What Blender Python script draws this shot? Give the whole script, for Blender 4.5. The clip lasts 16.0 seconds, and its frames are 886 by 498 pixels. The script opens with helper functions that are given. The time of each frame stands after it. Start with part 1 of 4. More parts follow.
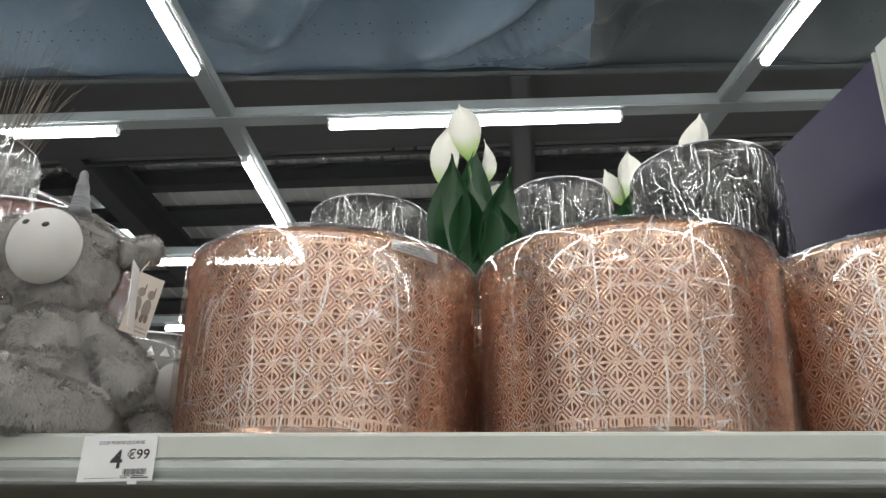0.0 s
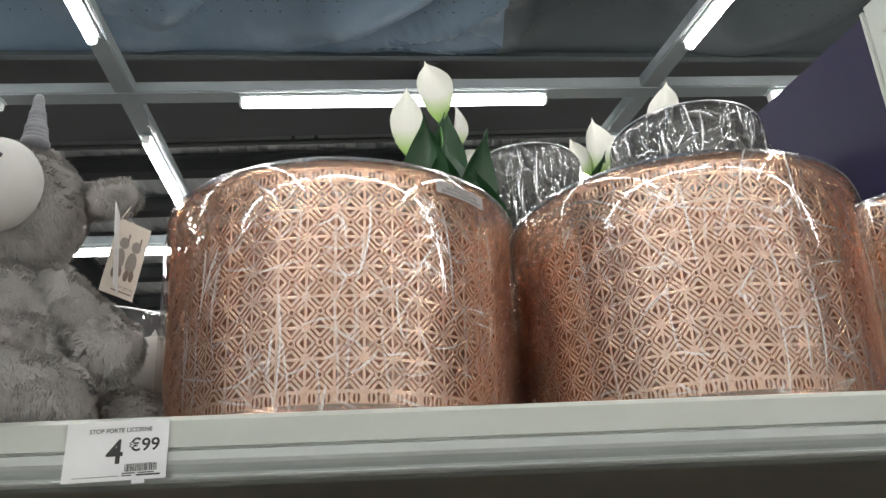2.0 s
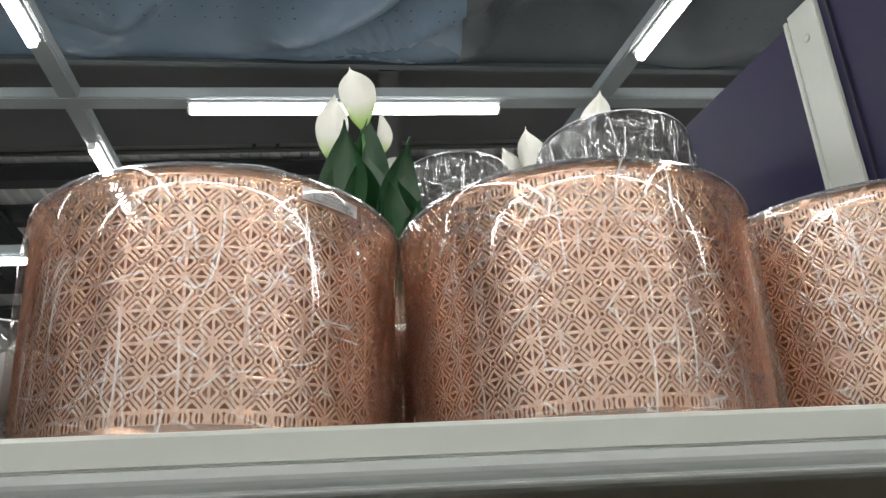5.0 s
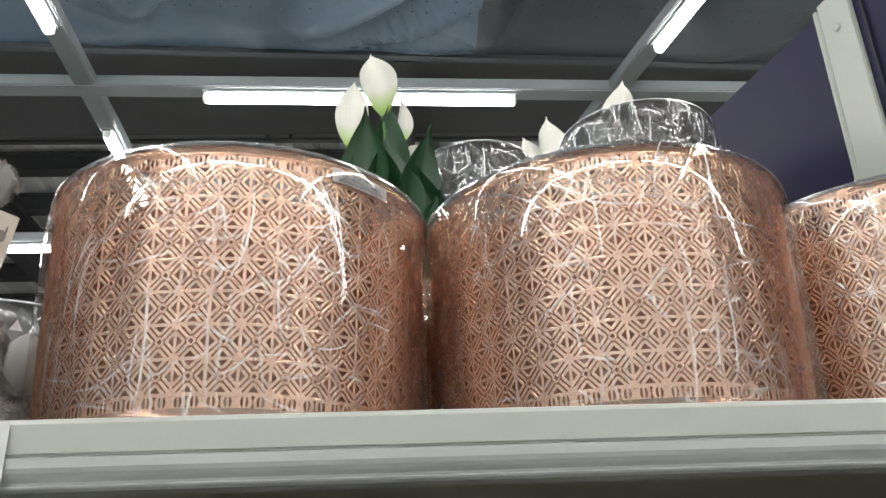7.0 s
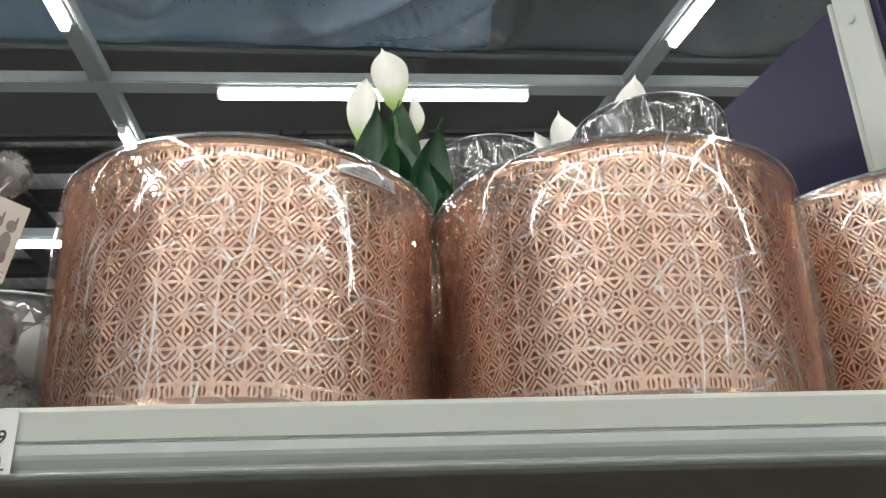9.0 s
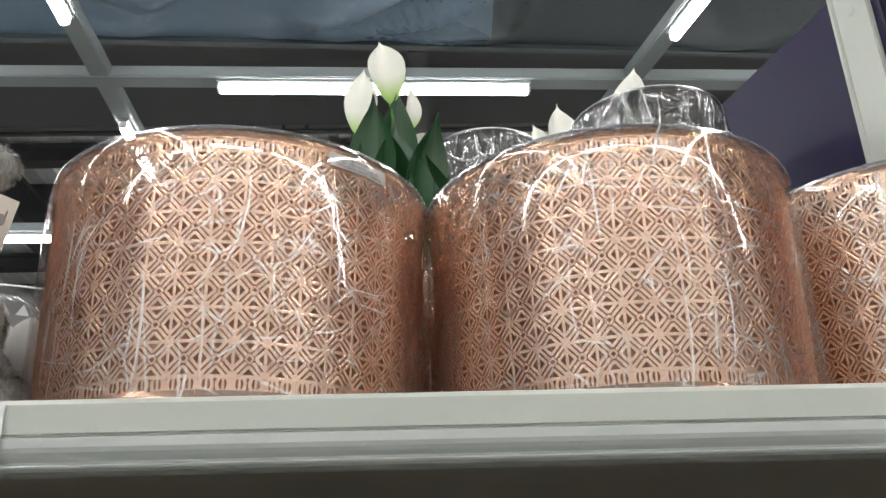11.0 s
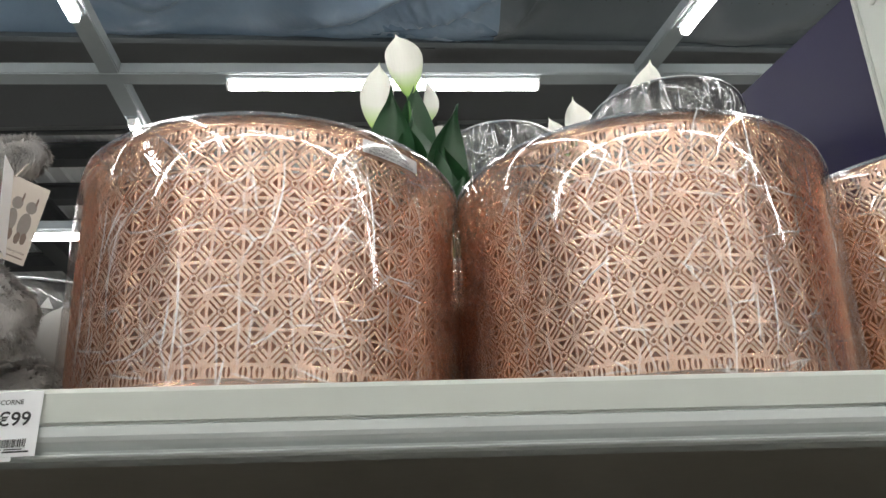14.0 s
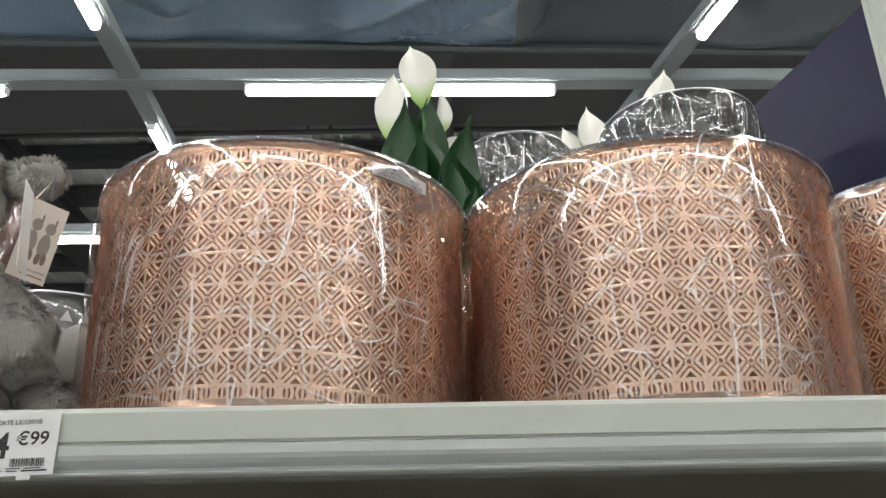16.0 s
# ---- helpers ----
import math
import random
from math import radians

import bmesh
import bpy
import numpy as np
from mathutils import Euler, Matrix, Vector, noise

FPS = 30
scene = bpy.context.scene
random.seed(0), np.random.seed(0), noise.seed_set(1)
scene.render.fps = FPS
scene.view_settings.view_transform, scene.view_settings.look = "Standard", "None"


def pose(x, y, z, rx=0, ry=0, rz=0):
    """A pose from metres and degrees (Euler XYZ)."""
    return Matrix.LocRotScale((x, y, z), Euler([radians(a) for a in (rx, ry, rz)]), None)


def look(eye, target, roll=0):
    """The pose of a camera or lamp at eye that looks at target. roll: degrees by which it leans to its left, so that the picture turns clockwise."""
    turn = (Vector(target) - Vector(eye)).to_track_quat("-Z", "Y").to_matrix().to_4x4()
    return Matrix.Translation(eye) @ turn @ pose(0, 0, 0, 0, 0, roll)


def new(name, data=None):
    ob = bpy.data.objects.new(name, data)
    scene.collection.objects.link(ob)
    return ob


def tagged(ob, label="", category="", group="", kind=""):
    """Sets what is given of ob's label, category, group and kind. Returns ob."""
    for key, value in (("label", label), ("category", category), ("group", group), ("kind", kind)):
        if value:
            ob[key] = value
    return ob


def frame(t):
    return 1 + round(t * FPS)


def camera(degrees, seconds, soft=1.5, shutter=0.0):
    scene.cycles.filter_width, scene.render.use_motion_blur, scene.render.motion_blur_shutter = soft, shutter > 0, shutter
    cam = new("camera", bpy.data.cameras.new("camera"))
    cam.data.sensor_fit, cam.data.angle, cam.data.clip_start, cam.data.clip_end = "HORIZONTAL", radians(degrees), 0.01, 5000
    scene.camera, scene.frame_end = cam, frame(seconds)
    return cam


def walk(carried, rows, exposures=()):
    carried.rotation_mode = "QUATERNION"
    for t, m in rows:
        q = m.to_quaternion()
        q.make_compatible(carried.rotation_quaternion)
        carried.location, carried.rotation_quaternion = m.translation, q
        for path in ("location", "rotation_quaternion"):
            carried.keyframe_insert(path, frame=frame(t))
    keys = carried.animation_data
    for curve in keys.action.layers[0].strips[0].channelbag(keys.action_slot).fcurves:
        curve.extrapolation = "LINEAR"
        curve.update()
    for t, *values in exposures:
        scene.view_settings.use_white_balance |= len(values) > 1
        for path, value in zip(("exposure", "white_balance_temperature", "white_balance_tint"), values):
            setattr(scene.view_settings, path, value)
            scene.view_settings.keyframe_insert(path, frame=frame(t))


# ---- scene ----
cam = camera(56.3, 16.0)
PATH = [
    (0, (0.041, 0.078, 1.561), (-0.165, 1.88, 2.404), 1.3),
    (0.5, (-0.023, 0.133, 1.539), (-0.218, 1.938, 2.379), 1.2),
    (1, (-0.125, 0.154, 1.557), (-0.262, 1.966, 2.392), 0.1),
    (1.5, (-0.161, 0.187, 1.567), (-0.115, 2.007, 2.396), -2.4),
    (2, (-0.145, 0.239, 1.58), (-0.081, 2.056, 2.413), -2.6),
    (2.5, (-0.113, 0.252, 1.583), (-0.034, 2.068, 2.418), -2.5),
    (3, (-0.047, 0.229, 1.595), (0.068, 2.039, 2.438), -3.0),
    (3.5, (-0.054, 0.24, 1.592), (0.083, 2.046, 2.44), -3.4),
    (3.7, (-0.051, 0.25, 1.592), (0.091, 2.054, 2.444), -3.7),
    (5.8, (-0.043, 0.283, 1.593), (0.092, 2.09, 2.439), -2.9),
    (6, (-0.049, 0.29, 1.591), (0.089, 2.099, 2.433), -2.8),
    (6.5, (-0.059, 0.298, 1.591), (0.066, 2.109, 2.431), -2.5),
    (7, (-0.063, 0.291, 1.593), (0.046, 2.104, 2.431), -2.3),
    (7.5, (-0.064, 0.294, 1.591), (0.029, 2.108, 2.427), -2.1),
    (8, (-0.059, 0.295, 1.587), (0.019, 2.111, 2.421), -1.8),
    (8.5, (-0.055, 0.293, 1.59), (0.022, 2.111, 2.421), -1.8),
    (9, (-0.057, 0.293, 1.588), (0.018, 2.111, 2.42), -1.8),
    (11.5, (-0.043, 0.296, 1.587), (0.023, 2.12, 2.406), -1.7),
    (12, (-0.049, 0.293, 1.586), (0.017, 2.116, 2.406), -1.7),
    (12.5, (-0.055, 0.295, 1.586), (0.011, 2.118, 2.406), -1.7),
    (13, (-0.053, 0.293, 1.587), (0.012, 2.114, 2.411), -1.8),
    (13.5, (-0.056, 0.298, 1.586), (0.006, 2.12, 2.408), -1.8),
    (14, (-0.072, 0.308, 1.583), (-0.016, 2.133, 2.399), -1.8),
    (14.5, (-0.075, 0.297, 1.582), (-0.028, 2.122, 2.399), -1.6),
    (15, (-0.079, 0.296, 1.579), (-0.044, 2.122, 2.393), -1.4),
    (15.5, (-0.074, 0.302, 1.575), (-0.052, 2.13, 2.387), -1.0),
    (16, (-0.063, 0.287, 1.594), (-0.049, 2.112, 2.413), -1.1),
]
walk(cam, [(t, look(eye, target, roll)) for t, eye, target, roll in PATH], [(0, -0.14), (2.5, -0.1), (3.5, -0.22), (6.0, -0.02), (9.0, 0.01), (13, 0.0), (16, -0.09)])

# ---- light ----
world = bpy.data.worlds.new("hall_air")
scene.world = world
world.use_nodes = True
world.node_tree.nodes["Background"].inputs[0].default_value = (0.55, 0.65, 0.8, 1)
world.node_tree.nodes["Background"].inputs[1].default_value = 0.02
scene.view_settings.exposure = 0.0
TUBE_POWER = 42.5


# ---- materials ----
def shader(name):
    m = bpy.data.materials.new(name)
    m.use_nodes = True
    nt = m.node_tree
    return m, nt, nt.nodes["Principled BSDF"]


def node(nt, kind, **props):
    n = nt.nodes.new(kind)
    for k, v in props.items():
        n.inputs[k.replace("_", " ")].default_value = v
    return n


def paint(name, dark, light, rough=0.5, metal=0.0, scale=8.0, fine=120.0, bump=0.15, stretch=(1, 1, 1), depth=0.002, rough_var=0.1, island=0.0):
    """Surface with two scales of variation in colour and roughness and a fine relief."""
    m, nt, b = shader(name)
    co = nt.nodes.new("ShaderNodeTexCoord")
    mp = nt.nodes.new("ShaderNodeMapping")
    mp.inputs["Scale"].default_value = stretch
    nt.links.new(co.outputs["Object"], mp.inputs[0])
    n1 = node(nt, "ShaderNodeTexNoise", Scale=scale, Detail=5.0, Roughness=0.6)
    n2 = node(nt, "ShaderNodeTexNoise", Scale=fine, Detail=3.0)
    nt.links.new(mp.outputs[0], n1.inputs["Vector"])
    nt.links.new(mp.outputs[0], n2.inputs["Vector"])
    mix = nt.nodes.new("ShaderNodeMix")
    mix.data_type = "RGBA"
    mix.inputs["A"].default_value = (*dark, 1)
    mix.inputs["B"].default_value = (*light, 1)
    add = nt.nodes.new("ShaderNodeMath")
    add.operation = "MULTIPLY_ADD"
    add.inputs[1].default_value = 0.35
    nt.links.new(n2.outputs[0], add.inputs[0])
    sc = nt.nodes.new("ShaderNodeMath")
    sc.operation = "MULTIPLY"
    sc.inputs[1].default_value = 0.65
    nt.links.new(n1.outputs[0], sc.inputs[0])
    nt.links.new(sc.outputs[0], add.inputs[2])
    fac = add.outputs[0]
    if island:
        geo = nt.nodes.new("ShaderNodeNewGeometry")
        a2 = nt.nodes.new("ShaderNodeMath")
        a2.operation = "MULTIPLY_ADD"
        a2.inputs[1].default_value = island
        nt.links.new(geo.outputs["Random Per Island"], a2.inputs[0])
        nt.links.new(fac, a2.inputs[2])
        fac = a2.outputs[0]
    nt.links.new(fac, mix.inputs["Factor"])
    nt.links.new(mix.outputs["Result"], b.inputs["Base Color"])
    b.inputs["Metallic"].default_value = metal
    mr = nt.nodes.new("ShaderNodeMapRange")
    mr.inputs["To Min"].default_value = max(0.02, rough - rough_var)
    mr.inputs["To Max"].default_value = min(1.0, rough + rough_var)
    nt.links.new(n1.outputs[0], mr.inputs[0])
    nt.links.new(mr.outputs[0], b.inputs["Roughness"])
    if bump:
        bp = node(nt, "ShaderNodeBump", Strength=bump, Distance=depth)
        nt.links.new(n2.outputs[0], bp.inputs["Height"])
        nt.links.new(bp.outputs[0], b.inputs["Normal"])
    return m


def glow(name, colour, power):
    m, nt, b = shader(name)
    b.inputs["Base Color"].default_value = (0.8, 0.8, 0.8, 1)
    b.inputs["Emission Color"].default_value = (*colour, 1)
    b.inputs["Emission Strength"].default_value = power
    return m


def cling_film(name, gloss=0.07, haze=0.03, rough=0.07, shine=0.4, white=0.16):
    """Clear wrapping film: see-through, with a gloss that grows at a slant; glints painted in white and extra gloss
    along its creases.
    """
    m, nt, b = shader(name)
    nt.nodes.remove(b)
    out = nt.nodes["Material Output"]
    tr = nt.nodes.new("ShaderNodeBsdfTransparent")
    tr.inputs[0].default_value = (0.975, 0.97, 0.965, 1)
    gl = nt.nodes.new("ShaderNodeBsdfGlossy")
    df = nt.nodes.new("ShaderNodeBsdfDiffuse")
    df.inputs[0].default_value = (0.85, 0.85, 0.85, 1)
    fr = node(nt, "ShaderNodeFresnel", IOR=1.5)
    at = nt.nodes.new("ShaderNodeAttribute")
    at.attribute_name = "glint_mask"

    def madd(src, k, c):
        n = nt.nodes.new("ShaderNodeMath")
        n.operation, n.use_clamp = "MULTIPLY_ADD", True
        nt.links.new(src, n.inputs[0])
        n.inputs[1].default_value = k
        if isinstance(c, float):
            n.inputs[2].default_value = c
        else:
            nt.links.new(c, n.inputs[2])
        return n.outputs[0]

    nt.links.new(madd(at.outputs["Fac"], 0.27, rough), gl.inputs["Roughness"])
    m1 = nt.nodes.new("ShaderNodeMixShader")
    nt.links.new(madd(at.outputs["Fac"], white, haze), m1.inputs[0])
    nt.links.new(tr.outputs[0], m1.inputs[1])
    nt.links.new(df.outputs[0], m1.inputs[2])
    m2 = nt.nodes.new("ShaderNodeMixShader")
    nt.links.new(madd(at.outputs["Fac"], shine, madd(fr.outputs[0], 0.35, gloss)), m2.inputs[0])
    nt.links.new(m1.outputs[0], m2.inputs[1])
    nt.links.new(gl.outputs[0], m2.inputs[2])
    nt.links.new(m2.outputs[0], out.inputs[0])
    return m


M = {
    "copper": paint("satin copper", (0.94, 0.565, 0.39), (0.98, 0.70, 0.525), 0.25, 0.76, 14, 300, 0.1, rough_var=0.08, depth=0.0005),
    # last two numbers of each film: gloss and white of the painted glints
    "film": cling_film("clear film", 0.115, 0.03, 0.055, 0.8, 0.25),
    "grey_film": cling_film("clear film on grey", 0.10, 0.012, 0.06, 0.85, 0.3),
    "grey_cloth": paint("grey shade cloth", (0.075, 0.073, 0.072), (0.105, 0.102, 0.10), 0.85, 0, 20, 700, 0.3, depth=0.0006),
    "pink_cloth": paint("dusty pink shade cloth", (0.20, 0.095, 0.075), (0.26, 0.13, 0.105), 0.8, 0, 20, 700, 0.3, depth=0.0006),
    "steel_white": paint("off-white enamelled steel", (0.53, 0.56, 0.515), (0.60, 0.63, 0.58), 0.3, 0, 4, 60, 0.04, (0.3, 1, 1)),
    "edge_grey": paint("clear grey label channel", (0.45, 0.48, 0.47), (0.53, 0.56, 0.545), 0.2, 0.3, 3, 50, 0.03, (0.2, 1, 1)),
    # dark colour carries the shade below the shelf
    "under": paint("shelf steel with shade in its colour", (0.10, 0.092, 0.075), (0.15, 0.135, 0.11), 0.7, 0, 3, 40, 0.1),
    "purple": paint("violet laminate panel", (0.0145, 0.012, 0.048), (0.0195, 0.016, 0.060), 0.5, 0, 2, 200, 0.05),
    "seam": paint("dark seam", (0.015, 0.013, 0.03), (0.02, 0.018, 0.04), 0.5),
    "rail": paint("white painted trunking", (0.23, 0.26, 0.27), (0.29, 0.32, 0.33), 0.45, 0, 1.5, 30, 0.05),
    "drape": paint("blue-grey roof membrane", (0.118, 0.175, 0.240), (0.178, 0.247, 0.325), 0.3, 0, 0.5, 9, 0.25, depth=0.03),
    "drape_grey": paint("dull grey roof membrane", (0.064, 0.078, 0.085), (0.090, 0.107, 0.116), 0.45, 0, 0.5, 9, 0.2, depth=0.02),
    "dot": paint("membrane eyelet", (0.03, 0.03, 0.035), (0.05, 0.05, 0.05), 0.6),
    "dark_steel": paint("dark roof steel", (0.055, 0.059, 0.061), (0.085, 0.09, 0.093), 0.6, 0, 2, 30, 0.1),
    "grey_steel": paint("grey roof beam", (0.15, 0.16, 0.165), (0.20, 0.21, 0.215), 0.6, 0, 2, 30, 0.1),
    "sheet_roof": paint("galvanised roof sheet", (0.74, 0.76, 0.76), (0.86, 0.88, 0.88), 0.5, 0.0, 0.8, 12, 0.1),
    "tube": glow("tube glow", (1.0, 0.98, 0.95), TUBE_POWER),
    "skylight": glow("roof light glow", (0.85, 0.93, 1.0), 3.0),
    "cap": paint("white tube cap", (0.7, 0.7, 0.7), (0.8, 0.8, 0.8), 0.4),
    "hall_wall": paint("pale hall wall", (0.45, 0.45, 0.44), (0.55, 0.55, 0.53), 0.7, 0, 0.7, 10, 0.1),
    "bounce_wall": paint("white bounce wall", (0.72, 0.72, 0.70), (0.80, 0.80, 0.78), 0.6, 0, 0.7, 10, 0.1),
    "hall_floor": paint("polished hall floor", (0.42, 0.41, 0.39), (0.52, 0.51, 0.48), 0.3, 0, 0.8, 20, 0.05),
    "paper": paint("white label paper", (0.78, 0.79, 0.80), (0.84, 0.85, 0.86), 0.55, 0, 30, 300, 0.05, depth=0.0003),
    "card": paint("cream hang tag card", (0.62, 0.55, 0.48), (0.70, 0.63, 0.56), 0.55, 0, 20, 200, 0.05, depth=0.0003),
    "ink": paint("black print", (0.015, 0.015, 0.017), (0.03, 0.03, 0.03), 0.5),
    "brown_ink": paint("brown print", (0.16, 0.11, 0.09), (0.24, 0.17, 0.14), 0.6, 0, 120, 400),
    "grey_ink": paint("grey print", (0.23, 0.20, 0.18), (0.32, 0.28, 0.25), 0.6, 0, 120, 400),
    "fur": paint("grey plush fur", (0.40, 0.385, 0.37), (0.62, 0.60, 0.58), 0.9, 0, 40, 400, 0.3, island=0.3),
    "muzzle": paint("white short-pile plush", (0.58, 0.575, 0.55), (0.67, 0.665, 0.64), 0.95, 0, 25, 900, 0.5, depth=0.0008),
    "glitter": paint("silver sparkle fabric", (0.14, 0.145, 0.16), (0.38, 0.39, 0.42), 0.5, 0.2, 60, 1400, 0.7, depth=0.001),
    "bead": paint("black embroidered eye", (0.02, 0.02, 0.02), (0.05, 0.05, 0.05), 0.5, 0, 60, 1500, 0.5),
    "leaf": paint("glossy green leaf", (0.010, 0.048, 0.015), (0.021, 0.088, 0.029), 0.38, 0, 15, 90, 0.2, depth=0.001),
    "vein": paint("pale leaf vein", (0.05, 0.16, 0.05), (0.07, 0.2, 0.06), 0.5),
    "stem": paint("green stem", (0.05, 0.16, 0.03), (0.09, 0.24, 0.05), 0.5),
    "pot": paint("white pot", (0.6, 0.6, 0.58), (0.7, 0.7, 0.68), 0.4),
    "grass": paint("dried grass stalk", (0.07, 0.06, 0.05), (0.17, 0.14, 0.11), 0.8, 0, 10, 100, 0.1, island=0.4),
}

M["purple"].node_tree.nodes["Principled BSDF"].inputs["Specular IOR Level"].default_value = 0.3
M["copper"].node_tree.nodes["Principled BSDF"].inputs["Specular Tint"].default_value = (1.0, 0.55, 0.28, 1)


def spathe_material():
    """White petal that turns green toward its foot (generated z)."""
    m, nt, b = shader("white spathe")
    co = nt.nodes.new("ShaderNodeTexCoord")
    at = nt.nodes.new("ShaderNodeAttribute")
    at.attribute_name = "along"
    ramp = nt.nodes.new("ShaderNodeValToRGB")
    e = ramp.color_ramp.elements
    e[0].position, e[0].color = 0.0, (0.22, 0.42, 0.07, 1)
    e[1].position, e[1].color = 0.36, (0.82, 0.82, 0.76, 1)
    mid = ramp.color_ramp.elements.new(0.13)
    mid.color = (0.42, 0.60, 0.20, 1)
    tip = ramp.color_ramp.elements.new(0.96)
    tip.color = (0.80, 0.80, 0.72, 1)
    end = ramp.color_ramp.elements.new(1.0)
    end.color = (0.45, 0.55, 0.25, 1)
    nt.links.new(at.outputs["Fac"], ramp.inputs[0])
    nt.links.new(ramp.outputs[0], b.inputs["Base Color"])
    n = node(nt, "ShaderNodeTexNoise", Scale=40.0, Detail=3.0)
    mp = nt.nodes.new("ShaderNodeMapping")
    mp.inputs["Scale"].default_value = (4, 4, 0.6)
    nt.links.new(co.outputs["Object"], mp.inputs[0])
    nt.links.new(mp.outputs[0], n.inputs["Vector"])
    bp = node(nt, "ShaderNodeBump", Strength=0.4, Distance=0.003)
    nt.links.new(n.outputs[0], bp.inputs["Height"])
    nt.links.new(bp.outputs[0], b.inputs["Normal"])
    b.inputs["Roughness"].default_value = 0.6
    b.inputs["Subsurface Weight"].default_value = 0.0
    return m


M["spathe"] = spathe_material()


def liner_material():
    """Thin copper-toned sleeve that lets some light through."""
    m, nt, b = shader("copper-toned sleeve")
    co = nt.nodes.new("ShaderNodeTexCoord")
    n = node(nt, "ShaderNodeTexNoise", Scale=9.0, Detail=4.0)
    nt.links.new(co.outputs["Object"], n.inputs["Vector"])
    ramp = nt.nodes.new("ShaderNodeValToRGB")
    ramp.color_ramp.elements[0].color = (0.40, 0.13, 0.04, 1)
    ramp.color_ramp.elements[1].color = (0.50, 0.175, 0.058, 1)
    nt.links.new(n.outputs[0], ramp.inputs[0])
    nt.links.new(ramp.outputs[0], b.inputs["Base Color"])
    b.inputs["Metallic"].default_value = 0.1
    b.inputs["Roughness"].default_value = 0.45
    tl = nt.nodes.new("ShaderNodeBsdfTranslucent")
    nt.links.new(ramp.outputs[0], tl.inputs[0])
    mx = nt.nodes.new("ShaderNodeMixShader")
    mx.inputs[0].default_value = 0.7
    nt.links.new(b.outputs[0], mx.inputs[1])
    nt.links.new(tl.outputs[0], mx.inputs[2])
    nt.links.new(mx.outputs[0], nt.nodes["Material Output"].inputs[0])
    return m


M["liner"] = liner_material()


# ---- building helpers ----
def thing(name, label, category, group="", kind="", at=(0, 0, 0)):
    ob = new(name)
    ob.location = at
    ob.empty_display_size = 0.05
    return tagged(ob, label, category, group, kind)


def part(name, bm, material, parent, label=""):
    me = bpy.data.meshes.new(name)
    bm.to_mesh(me)
    bm.free()
    return link_part(name, me, material, parent, label)


def link_part(name, me, material, parent, label=""):
    for mm in material if isinstance(material, (list, tuple)) else [material]:
        me.materials.append(mm)
    ob = new(name, me)
    ob.parent = parent
    if label:
        tagged(ob, label)
    return ob


def data_part(name, verts, faces, material, parent, label="", smooth=True):
    me = bpy.data.meshes.new(name)
    me.from_pydata([tuple(v) for v in verts], [], [tuple(f) for f in faces])
    if smooth:
        me.polygons.foreach_set("use_smooth", [True] * len(me.polygons))
    me.update()
    return link_part(name, me, material, parent, label)


def box(bm, x0, y0, z0, x1, y1, z1, bevel=0.0):
    r = bmesh.ops.create_cube(bm, size=1)
    bmesh.ops.scale(bm, vec=(x1 - x0, y1 - y0, z1 - z0), verts=r["verts"])
    bmesh.ops.translate(bm, vec=((x0 + x1) / 2, (y0 + y1) / 2, (z0 + z1) / 2), verts=r["verts"])
    if bevel:
        es = list({e for v in r["verts"] for e in v.link_edges})
        bmesh.ops.bevel(bm, geom=es, offset=bevel, segments=2, affect="EDGES")


def box_part(name, dims, material, parent, label="", bevel=0.0):
    bm = bmesh.new()
    box(bm, *dims, bevel)
    return part(name, bm, material, parent, label)


def solid(name, dims, material, label, category, kind="", bevel=0.0):
    bm = bmesh.new()
    box(bm, *dims, bevel)
    me = bpy.data.meshes.new(name)
    bm.to_mesh(me)
    bm.free()
    me.materials.append(material)
    return tagged(new(name, me), label, category, "", kind)


def lathe(profile, n=96):
    """Rings of verts and quads from a profile of (radius, z)."""
    vs, fs = [], []
    for r, z in profile:
        vs += [(r * math.cos(2 * math.pi * i / n), r * math.sin(2 * math.pi * i / n), z) for i in range(n)]
    for k in range(len(profile) - 1):
        fs += [(k * n + i, k * n + (i + 1) % n, (k + 1) * n + (i + 1) % n, (k + 1) * n + i) for i in range(n)]
    return vs, fs


def letters(body, size, material, parent, m, name="lettering", align="LEFT", bold=0.0):
    cu = bpy.data.curves.new(name, "FONT")
    cu.body, cu.size, cu.align_x, cu.offset = body, size, align, bold
    tmp = bpy.data.objects.new(name, cu)
    me = bpy.data.meshes.new_from_object(tmp)
    bpy.data.objects.remove(tmp)
    me.transform(m)
    return link_part(name, me, material, parent)


# ---- hall ----
DECK = 1.747
FRONT = 0.91
solid("floor", (-14, -9, -0.1, 14, 26, 0), M["hall_floor"], "pale polished store floor", "floor", "structure")
solid("wall_north", (-14.2, 26, 0, 14.2, 26.2, 7.6), M["hall_wall"], "pale store wall far off", "wall", "structure")
# south wall is out of view: close and white, to fill the goods' fronts
solid("wall_south_bounce", (-14.2, -2.8, 0, 14.2, -2.6, 7.6), M["bounce_wall"], "unseen white wall added to bounce light onto the shelf", "wall", "structure")
solid("wall_west", (-14.2, -9, 0, -14, 26, 7.6), M["hall_wall"], "pale store wall", "wall", "structure")
solid("wall_east", (14, -9, 0, 14.2, 26, 7.6), M["hall_wall"], "pale store wall", "wall", "structure")


